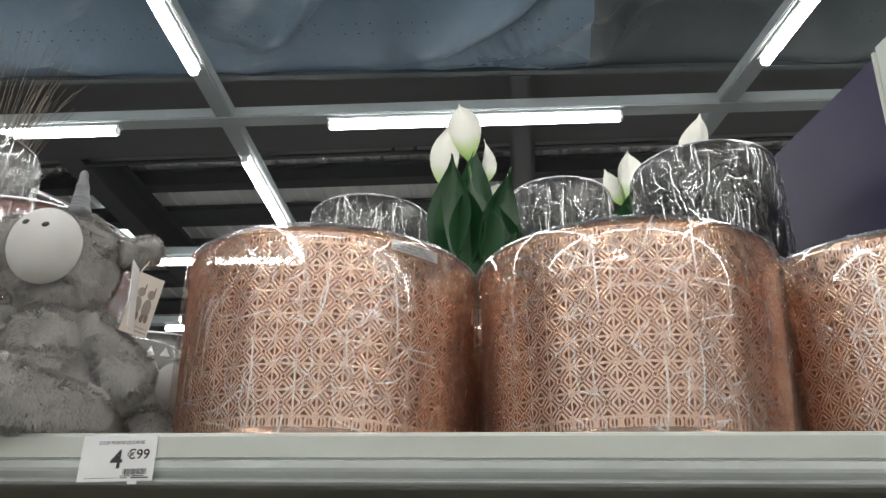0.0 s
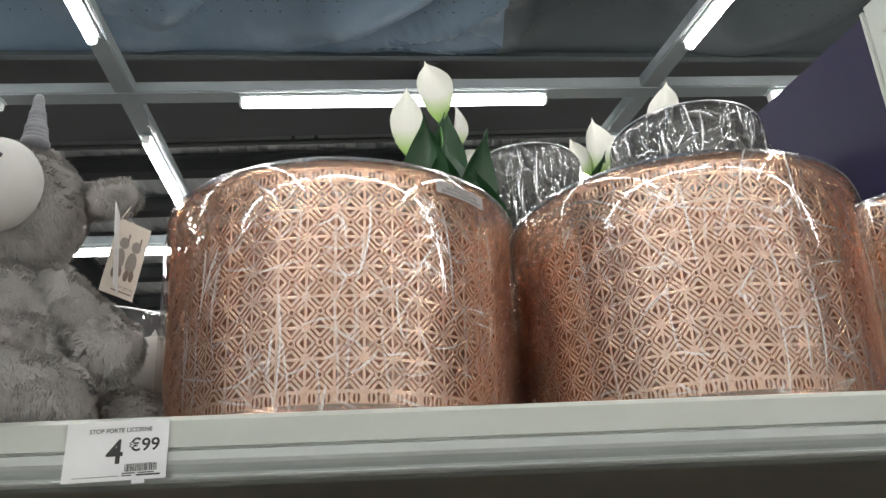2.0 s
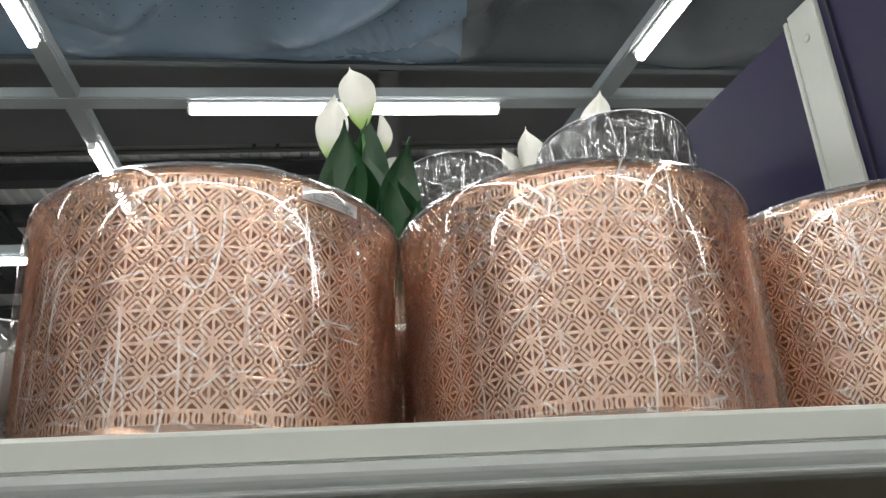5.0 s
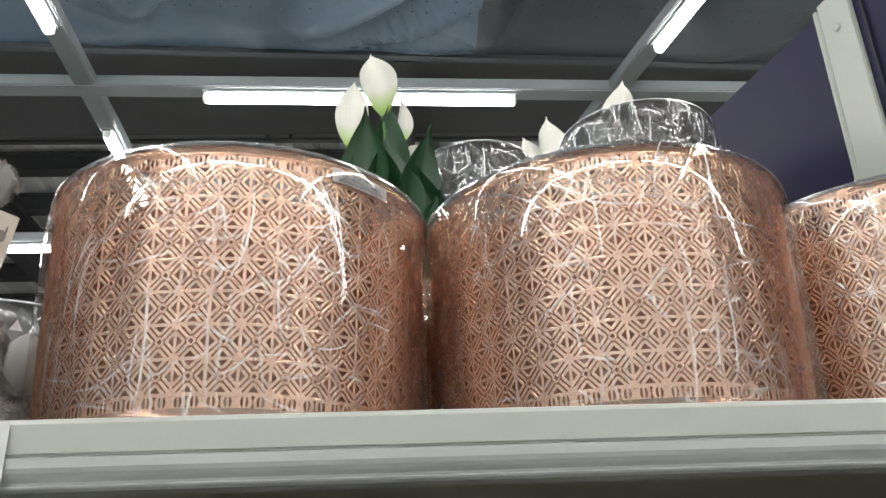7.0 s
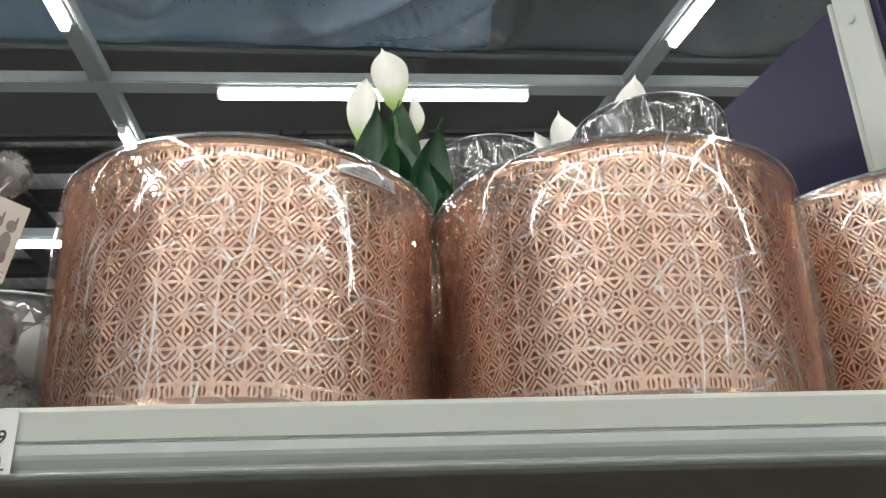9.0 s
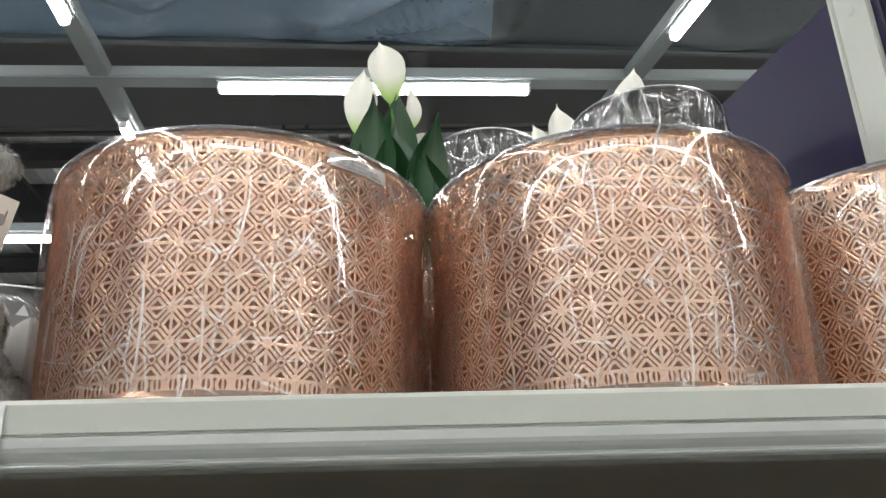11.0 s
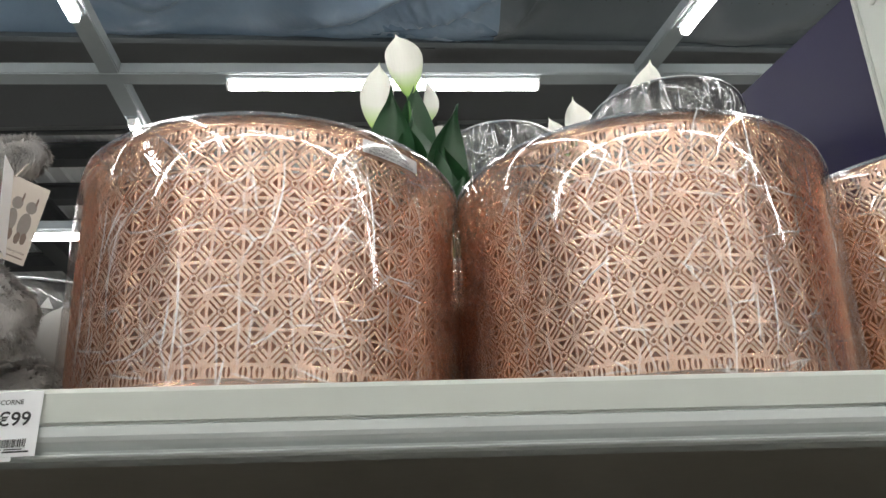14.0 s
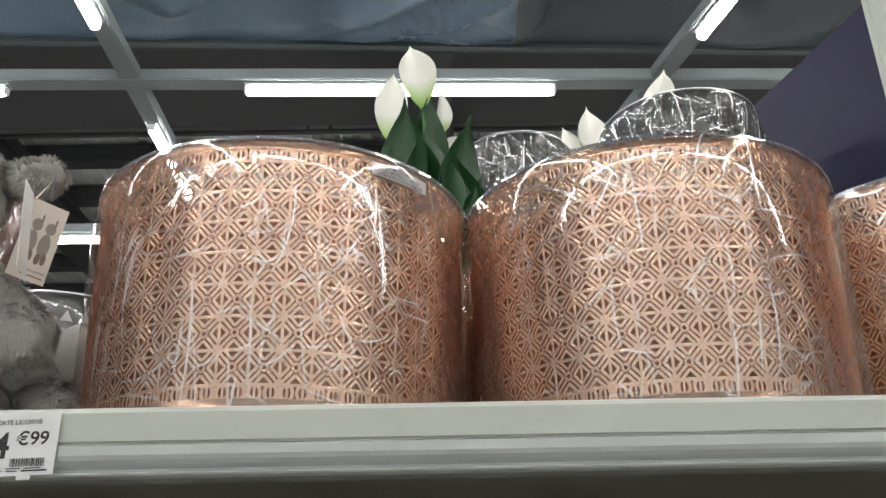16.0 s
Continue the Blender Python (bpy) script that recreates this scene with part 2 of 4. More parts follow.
def roof():
    vs, fs = [], []
    pitch, rib = 0.25, 0.04
    n = int(28 / pitch)
    for k in range(n):
        x = -14 + k * pitch
        for dx, dz in ((0, 0), (0.12, 0), (0.15, rib), (0.22, rib)):
            vs += [(x + dx, 5.5, 7.25 + dz), (x + dx, 26, 7.25 + dz)]
    for i in range(len(vs) // 2 - 1):
        fs.append((2 * i, 2 * i + 1, 2 * i + 3, 2 * i + 2))
    me = bpy.data.meshes.new("ceiling")
    me.from_pydata(vs, [], fs)
    me.materials.append(M["sheet_roof"])
    tagged(new("ceiling", me), "ribbed grey metal roof sheeting", "ceiling", "", "structure")


roof()


def beam(name, x0, y0, z0, x1, y1, z1, material, label):
    """An I-section beam along its longer side."""
    bm = bmesh.new()
    w = (x1 - x0) if (x1 - x0) < (y1 - y0) else (y1 - y0)
    t = (z1 - z0) * 0.12
    box(bm, x0, y0, z0, x1, y1, z0 + t)
    box(bm, x0, y0, z1 - t, x1, y1, z1)
    if x1 - x0 > y1 - y0:
        box(bm, x0, y0 + w * 0.4, z0 + t, x1, y1 - w * 0.4, z1 - t)
    else:
        box(bm, x0 + w * 0.4, y0, z0 + t, x1 - w * 0.4, y1, z1 - t)
    me = bpy.data.meshes.new(name)
    bm.to_mesh(me)
    bm.free()
    me.materials.append(material)
    return tagged(new(name, me), label, "roof beam", "roof beams", "structure")


# plain dark panel stands in for the dark depth of a roof truss
solid("trim", (-14, 5.45, 6.3, 14, 7.6, 6.4), M["dark_steel"], "flat dark panel in place of a deep roof truss", "duct", "structure")
beam("beam_cross", -14, 8.05, 6.62, 14, 8.28, 7.0, M["grey_steel"], "grey steel roof beam")
for yy in (9.35, 10.4, 11.5, 12.7, 14.0, 15.4, 17.0, 18.8, 21.0):
    beam("beam_purlin", -14, yy, 6.95, 14, yy + 0.2, 7.2, M["dark_steel"], "dark steel roof purlin")
for xx in (-10.2, -5.2, 0.0, 5.2, 10.4):
    beam("beam_rafter", xx - 0.14, 5.5, 6.42, xx + 0.14, 26, 6.94, M["dark_steel"], "dark steel roof rafter")
beam("beam_tie", -0.08, 5.7, 5.75, 0.08, 8.5, 6.2, M["dark_steel"], "dark steel tie beam below the roof")


def pipe(name, a, b, r, material, label):
    a, b = Vector(a), Vector(b)
    bm = bmesh.new()
    bmesh.ops.create_cone(bm, segments=12, radius1=r, radius2=r, depth=(b - a).length, cap_ends=True)
    bm.transform(Matrix.Translation((a + b) / 2) @ (b - a).to_track_quat("Z", "Y").to_matrix().to_4x4())
    for f in bm.faces:
        f.smooth = len(f.verts) == 4
    me = bpy.data.meshes.new(name)
    bm.to_mesh(me)
    bm.free()
    me.materials.append(material)
    return tagged(new(name, me), label, "pipe", "", "structure")


pipe("pipe_sprinkler", (-14, 7.95, 6.45), (14, 7.95, 6.45), 0.025, M["dark_steel"], "thin dark sprinkler pipe under the roof")
pipe("pipe_drop", (-1.2, 7.95, 6.45), (-1.2, 7.95, 7.2), 0.02, M["dark_steel"], "thin dark pipe hanger")
pipe("pipe_drop", (-1.45, 7.95, 6.45), (-1.45, 7.95, 7.2), 0.02, M["dark_steel"], "thin dark pipe hanger")
for xs, ys in ((-6.6, 10.55), (-6.7, 11.0)):
    solid("window_roof", (xs - 0.6, ys, 7.1, xs + 0.65, ys + 0.26, 7.14), M["skylight"], "bright translucent roof light", "roof light", "structure")


def membrane():
    """Sagging roof membrane with soft folds, a seam and rows of eyelets."""
    nx, ny = 300, 110
    xs = np.linspace(-14, 14, nx)
    ys = np.linspace(-3, 5.33, ny)
    vs = []
    for y in ys:
        for x in xs:
            s = (5.33 - y)
            z = 5.62 + 0.05 * math.sin(1.3 * x + 0.9 * y) * min(1, s) + 0.75 * noise.noise((x * 0.9 + 0.8 * y, y * 0.35 - 0.3 * x, 3.1)) * min(1, s * 0.8)
            fold = abs(noise.noise((x * 0.8 + y * 0.75, 0.5 * y - 0.25 * x, 9.0)))
            z += 0.34 * math.exp(-fold * 9) * min(1, s * 0.7)
            for hx, dx, wd, dp in ((-5.2, 0.5, 0.30, 0.3), (-3.3, -0.75, 0.22, 0.34), (-2.2, 0.75, 0.25, 0.32), (-1.15, 0.85, 0.30, 0.34), (-0.7, 1.3, 0.20, 0.26), (0.1, 1.0, 0.28, 0.3), (0.55, 0.12, 0.10, 0.16), (2.4, -0.6, 0.3, 0.26), (4.2, 0.6, 0.3, 0.3)):
                q = (x - hx - dx * s) / wd
                z -= dp * math.exp(-q * q) * min(1, s * 1.6) * math.exp(-0.25 * s)
            vs.append((x, y + 0.12 + 0.043 * x, z))
    fs = [(j * nx + i, j * nx + i + 1, (j + 1) * nx + i + 1, (j + 1) * nx + i) for j in range(ny - 1) for i in range(nx - 1)]
    root = thing("ceiling_membrane", "blue-grey sagging membrane under the store roof", "ceiling", "", "structure")
    sheet = data_part("sheet", vs, fs, M["drape"], root)
    sheet.data.materials.append(M["drape_grey"])
    sheet.data.polygons.foreach_set("material_index", [int(p.center.x > 0.53) for p in sheet.data.polygons])
    bm = bmesh.new()
    for row in (4.36, 4.46):
        for k in range(150):
            x = -6.5 + 0.095 * k
            if k % 4 == 3:
                continue
            c = bmesh.ops.create_circle(bm, cap_ends=True, segments=6, radius=0.007)
            bmesh.ops.translate(bm, vec=(x, row + 0.12 + 0.043 * x, 5.30), verts=c["verts"])
    tagged(part("eyelets", bm, M["dot"], root, "small dark eyelets"), kind="stuff")
    bm = bmesh.new()
    box(bm, -14, 5.27, 5.57, 14, 5.33, 5.61)
    for v in bm.verts:
        v.co.y += 0.12 + 0.043 * v.co.x
    part("hem", bm, M["drape_grey"], root)


membrane()

# ---- lighting grid ----
GRID = pose(-0.22, 3.70, 3.97, 0, 0, 1.3)


def light_line(length, tubes, m, label, rise=1.62):
    """Painted trunking along x with glowing tube battens under it; tubes: (start, end) pairs."""
    root = thing("light_trunking", label, "ceiling light", "lighting grid")
    root.matrix_world = m
    bm = bmesh.new()
    box(bm, -length, -0.048, 0.052, length, 0.048, 0.118, 0.006)
    part("trunking", bm, M["rail"], root)
    for a, b in tubes:
        bm = bmesh.new()
        box(bm, a - 0.02, -0.03, 0.036, b + 0.02, 0.03, 0.0515, 0.004)
        bt = part("batten", bm, M["rail"], root)
        bm = bmesh.new()
        bmesh.ops.create_cone(bm, segments=20, radius1=0.023, radius2=0.023, depth=b - a, cap_ends=True)
        bm.transform(Matrix.Translation(((a + b) / 2, 0, 0.014)) @ Matrix.Rotation(math.pi / 2, 4, "Y"))
        for f in bm.faces:
            f.smooth = len(f.verts) == 4
        part("tube", bm, M["tube"], bt, "glowing white tube")
        for e, s in ((a, -1), (b, 1)):
            bm = bmesh.new()
            box(bm, min(e + s * 0.001, e + s * 0.016), -0.02, -0.004, max(e + s * 0.001, e + s * 0.016), 0.02, 0.036, 0.004)
            part("end_cap", bm, M["cap"], bt)
    for x in (-length + 0.5, length - 0.5):
        bm = bmesh.new()
        box(bm, x - 0.004, -0.004, 0.118, x + 0.004, 0.004, rise)
        part("hanger_wire", bm, M["dark_steel"], root)
    return root


def run(first, length, gap, lo, hi):
    out, a = [], first
    while a > lo:
        a -= length + gap
    while a < hi:
        if a > lo:
            out.append((a, a + length))
        a += length + gap
    return out


ROW = "white lighting trunking with a row of lit tubes"
light_line(9, run(-0.76, 1.5, 1.18, -6, 6), GRID, ROW)
for dy in (1.72, 3.15, 6.3):
    light_line(9, run(-2.9, 1.5, 1.13, -6, 6), GRID @ pose(0, dy, 0), ROW, 3.29)
# unseen rows, added overhead and behind to brighten the shelf goods
for dy in (-2.6, -5.3):
    light_line(9, run(-0.76, 1.5, 0.25, -5, 5), GRID @ pose(0, dy, 0), ROW)
light_line(6.2, [(-6.10, -4.60), (-4.32, -2.82), (-1.99, -0.49), (0.34, 1.84)], GRID @ pose(-1.33, 0, 0.004, 0, 0, 90), ROW)
light_line(6.2, [(-6.10, -4.60), (-4.26, -2.76), (-1.93, -0.43), (0.40, 1.90)], GRID @ pose(1.27, 0, 0.004, 0, 0, 102.2), ROW)

# ---- shelf ----
def shelf():
    root = thing("shop_shelf", "off-white steel gondola shelf with a price channel edge", "shelf")
    prof = [(0.94, 0), (FRONT + 0.006, 0), (FRONT + 0.002, -0.0015), (FRONT, -0.005), (FRONT + 0.001, -0.0262), (FRONT + 0.003, -0.0270), (FRONT + 0.003, -0.0278), (0.94, -0.0278)]
    vs = [(x, y, DECK + z) for x in (-3, 3) for y, z in prof]
    n = len(prof)
    fs = [(i, (i + 1) % n, n + (i + 1) % n, n + i) for i in range(n)] + [tuple(range(n - 1, -1, -1)), tuple(range(n, 2 * n))]
    data_part("edge_strip", vs, fs, M["steel_white"], root, smooth=False)
    prof = [(0.94, -0.0282), (FRONT + 0.002, -0.0282), (FRONT - 0.0005, -0.0298), (FRONT - 0.001, -0.037), (FRONT, -0.0405), (FRONT + 0.0025, -0.0435), (FRONT + 0.0055, -0.0465), (FRONT + 0.006, -0.0483), (FRONT + 0.001, -0.0492), (FRONT, -0.0505), (FRONT + 0.001, -0.0518), (FRONT + 0.005, -0.0535), (0.94, -0.0535)]
    vs = [(x, y, DECK + z) for x in (-3, 3) for y, z in prof]
    n = len(prof)
    fs = [(i, (i + 1) % n, n + (i + 1) % n, n + i) for i in range(n)] + [tuple(range(n - 1, -1, -1)), tuple(range(n, 2 * n))]
    ch = data_part("price_channel", vs, fs, M["edge_grey"], root, "grey moulded price channel", smooth=False)
    box_part("deck", (-3, 0.9405, DECK - 0.02, 3, 2.6, DECK), M["steel_white"], root)
    # underside and back panel are painted dark to stand for shade
    box_part("underside", (-3, 0.9405, DECK - 0.046, 3, 1.5, DECK - 0.0205), M["under"], root, "steel underside with shade put into its colour")
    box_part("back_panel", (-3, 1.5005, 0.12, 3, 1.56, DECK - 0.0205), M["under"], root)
    box_part("plinth", (-3, 0.96, 0.0, 3, 2.5, 0.12), M["steel_white"], root)
    for x in (-2.95, -1.0, 1.0, 2.95):
        box_part("upright", (x - 0.03, 1.565, 0.12, x + 0.03, 1.63, DECK - 0.0205), M["steel_white"], root)


shelf()


def price_tag():
    root = thing("price_tag", "white paper price tag clipped on the shelf edge", "price tag")
    root.matrix_world = pose(-0.3875, FRONT - 0.0035, DECK - 0.0515, 88, 0, 0) @ pose(0, 0, 0, 0, 0, 1.6)
    bm = bmesh.new()
    box(bm, -0.0405, 0, -0.0005, 0.0405, 0.0475, 0.0, 0.0002)
    part("paper", bm, M["paper"], root)
    up = 0.0003
    letters("STOP PORTE LICORNE", 0.0049, M["ink"], root, pose(-0.0225, 0.0380, up), bold=0.00006)
    letters("4", 0.0265, M["ink"], root, pose(-0.0075, 0.0135, up), bold=0.0005)
    letters("\u20ac99", 0.0140, M["ink"], root, pose(0.0100, 0.0225, up) @ Matrix.Diagonal((1.04, 1, 1, 1)), bold=0.00022)
    bm = bmesh.new()
    rng = random.Random(4)
    x = 0.008
    while x < 0.033:
        w = rng.choice((0.0003, 0.0003, 0.0006, 0.0009))
        box(bm, x, 0.0065, up, x + w, 0.0125, up + 0.0001)
        x += w + rng.choice((0.0003, 0.0006))
    part("barcode", bm, M["ink"], root)
    bm = bmesh.new()
    box(bm, 0.006, 0.0048, up, 0.0165, 0.0056, up + 0.0001)
    box(bm, 0.0185, 0.0048, up, 0.031, 0.0056, up + 0.0001)
    box(bm, -0.032, 0.0032, up, 0.004, 0.0036, up + 0.0001)
    box(bm, 0.006, 0.0030, up, 0.014, 0.0038, up + 0.0001)
    box(bm, 0.0175, 0.0028, up, 0.036, 0.004, up + 0.0001)
    part("small_print", bm, M["ink"], root, "unreadable small print bars")
    bm = bmesh.new()
    box(bm, 0.014, -0.003, -0.0012, 0.024, 0.0, -0.0002, 0.0003)
    part("clip", bm, M["paper"], root)


price_tag()


# ---- film over a drum ----
def film_mesh(name, R0, R1, H, seed, parent, material, folds=110, depth=0.0024, nu=420, nv=120, side=0.006, cap=True, white=1.0, mess=1.0, calm=1.0):
    """Crumpled clear film round a drum: many short local creases, closed over the top."""
    rs = np.random.RandomState(seed)
    back = nu // 5
    U = np.concatenate([np.linspace(0.05, np.pi - 0.05, back, endpoint=False), np.linspace(np.pi - 0.05, 2 * np.pi + 0.05, nu - back, endpoint=False)])
    V = np.linspace(0, 1, nv)
    Rm = (R0 + R1) / 2
    S, T = U * Rm, V * H
    per = 2 * np.pi * Rm
    h = np.zeros((nv, nu))
    glint_mask = np.zeros((nv, nu))

    def patch(cu, cv, ru, rv):
        """Rows and columns within (ru, rv) of a place, once for each way round the seam."""
        j0, j1 = np.searchsorted(T, (cv - rv, cv + rv))
        for turn in (-per, 0.0, per):
            i0, i1 = np.searchsorted(S, (cu + turn - ru, cu + turn + ru))
            if i1 > i0 and j1 > j0:
                yield slice(j0, j1), slice(i0, i1), S[None, i0:i1] - cu - turn, T[j0:j1, None] - cv

    def fold(cu, cv, ang, s1, s2, amp, white, bend=0.0, start=None):
        """A sharp ridge through (cu, cv): s1 half its length, s2 half its width, amp its height, white how strong a
        glint is painted along its crest.
        """
        ru, rv = 1.6 * s1 * abs(np.cos(ang)) + 2 * s2, 1.6 * s1 * abs(np.sin(ang)) + 2 * s2
        # the painted glint sits on the ridge's upward side
        rise = 0.0009 * np.sign(np.cos(ang))
        for rows, cols, du, dv in patch(cu, cv, ru, rv):
            p = du * np.cos(ang) + dv * np.sin(ang)
            q = -du * np.sin(ang) + dv * np.cos(ang) + bend * p * p
            w = np.exp(-(p / s1) ** 4) if start is None else np.where(p > 0, np.exp(-(p / s1) ** 2), 0)
            h[rows, cols] += amp * w * np.maximum(0, 1 - np.abs(q) / s2)
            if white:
                glint_mask[rows, cols] = np.maximum(glint_mask[rows, cols], white * w * np.clip(1.25 - np.abs(q - rise) / 0.0010, 0, 1))

    # flat facets between sharp valleys
    for size, slope, count in ((0.050, 0.15, 2.2), (0.022, 0.24, 1.6), (0.012, 0.26, 1.2)):
        facet = np.full((nv, nu), -0.02)
        for k in range(int(per * H / size ** 2 * count)):
            cu, cv = rs.rand() * per, rs.rand() * H
            gu, gv, c = rs.randn() * slope, rs.randn() * slope * 0.7, rs.rand() * size * 0.08
            for rows, cols, du, dv in patch(cu, cv, 1.6 * size, 2.6 * size):
                facet[rows, cols] = np.maximum(facet[rows, cols], c + gu * du + gv * dv - 1.5 / size * slope * (du * du + dv * dv / 3.2))
        h += np.clip(facet + 0.004, 0, 0.012) * (0.8 if size > 0.03 else 0.65 if size > 0.015 else 0.35) * depth / 0.0024 * min(1, 0.05 + mess)
    # fans of creases that run out from a pinch
    for k in range(int(folds / 16 * mess)):
        cu, cv = rs.rand() * per, rs.rand() * H
        tight = 0.6 + 1.6 * rs.rand() ** 2
        for q in range(rs.randint(4, 9)):
            fold(cu, cv, rs.rand() * 2 * np.pi, (0.008 + 0.022 * rs.rand()) * tight, 0.0024 + 0.003 * rs.rand(), depth * (0.6 + 1.1 * rs.rand()), rs.rand() ** 1.1, rs.randn() * 5, 1)
    # upright pleats
    for k in range(int(folds / 11 * (3 - 2 * mess))):
        fold(rs.rand() * per, rs.rand() * H, np.pi / 2 + rs.randn() * 0.14, 0.010 + 0.05 * rs.rand() ** 1.5, 0.0026 + 0.004 * rs.rand(), depth * (0.4 + 0.9 * rs.rand()), rs.rand() ** 1.6, rs.randn() * 2)
    # long taut lines
    for k in range(int(folds / 22)):
        fold(rs.rand() * per, rs.rand() * H, np.pi / 2 + rs.randn() * 0.5, 0.014 + 0.04 * rs.rand(), 0.0020 + 0.0012 * rs.rand(), depth * (0.3 + 0.4 * rs.rand()), 0.2 + 0.6 * rs.rand() ** 2, rs.randn() * 1.5)
    # short cross wrinkles
    for k in range(int(folds / 11)):
        fold(rs.rand() * per, rs.rand() * H, rs.randn() * 0.55, 0.006 + 0.016 * rs.rand(), 0.003 + 0.006 * rs.rand(), depth * (0.7 + 1.3 * rs.rand()), rs.rand() ** 1.2, rs.randn() * 8)
    su, sv = np.meshgrid(S, T)
    ph = rs.rand(3) * 6
    h += depth * 0.9 * np.abs(np.sin(su * 21 + ph[0] + 1.8 * np.sin(sv * 15 + ph[1])) + 0.7 * np.sin(sv * 23 + ph[2] + 1.4 * np.sin(su * 17)))
    flat = np.clip((np.abs(np.cos(U)) - 0.78) / 0.14, 0, 1)[None, :] * calm
    h = np.minimum(h, 4.2 * depth) * (1 - 0.85 * flat)
    glint_mask *= 1 - 0.8 * flat
    R = R0 + (R1 - R0) * V[:, None]
    off = 0.0035 + side * np.abs(np.cos(U))[None, :] ** 6 * (0.4 + 0.6 * (1 - V[:, None]))
    r = R + off + h * (1 - 0.8 * V[:, None] ** 14)
    x, y, z = r * np.cos(U)[None, :], r * np.sin(U)[None, :], np.broadcast_to(V[:, None] * (H + 0.002) + 0.001, r.shape)
    # bright line painted along the rim, as if the film's edge caught light
    glint_mask[V > 0.982] = np.maximum(glint_mask[V > 0.982], 0.55)
    verts = [np.stack([x, y, z], -1).reshape(-1, 3)]
    idx = np.arange(nu * nv).reshape(nv, nu)
    a, b = idx[:-1], idx[1:]
    faces = np.stack([a, np.roll(a, -1, 1), np.roll(b, -1, 1), b], -1).reshape(-1, 4).tolist()
    if cap:
        base = nu * nv
        m = 14
        last = idx[-1]
        for k in range(1, m + 1):
            q = 1 - k / m
            rr = r[-1] * (q if q > 0 else 0.002)
            lift = 0.006 * np.sin(np.pi * min(1, k / m * 2.2)) * (0.5 + 0.5 * np.sin(U * 5 + seed)) + 0.002 * np.sin(U * 23 + k) * q
            zz = H + 0.004 + lift - 0.012 * (1 - q)
            verts.append(np.stack([rr * np.cos(U), rr * np.sin(U), zz], -1))
            ring = base + np.arange(nu)
            faces += np.stack([last, np.roll(last, -1), np.roll(ring, -1), ring], -1).tolist()
            last, base = ring, base + nu
    v = np.concatenate(verts)
    me = bpy.data.meshes.new(name)
    me.from_pydata(v.tolist(), [], faces)
    me.polygons.foreach_set("use_smooth", [True] * len(me.polygons))
    me.update()
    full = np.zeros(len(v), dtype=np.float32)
    full[: nu * nv] = np.minimum(1, glint_mask * white).reshape(-1)
    at = me.attributes.new("glint_mask", "FLOAT", "POINT")
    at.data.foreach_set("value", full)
    return link_part(name, me, material, parent, "crinkled clear film wrapping")


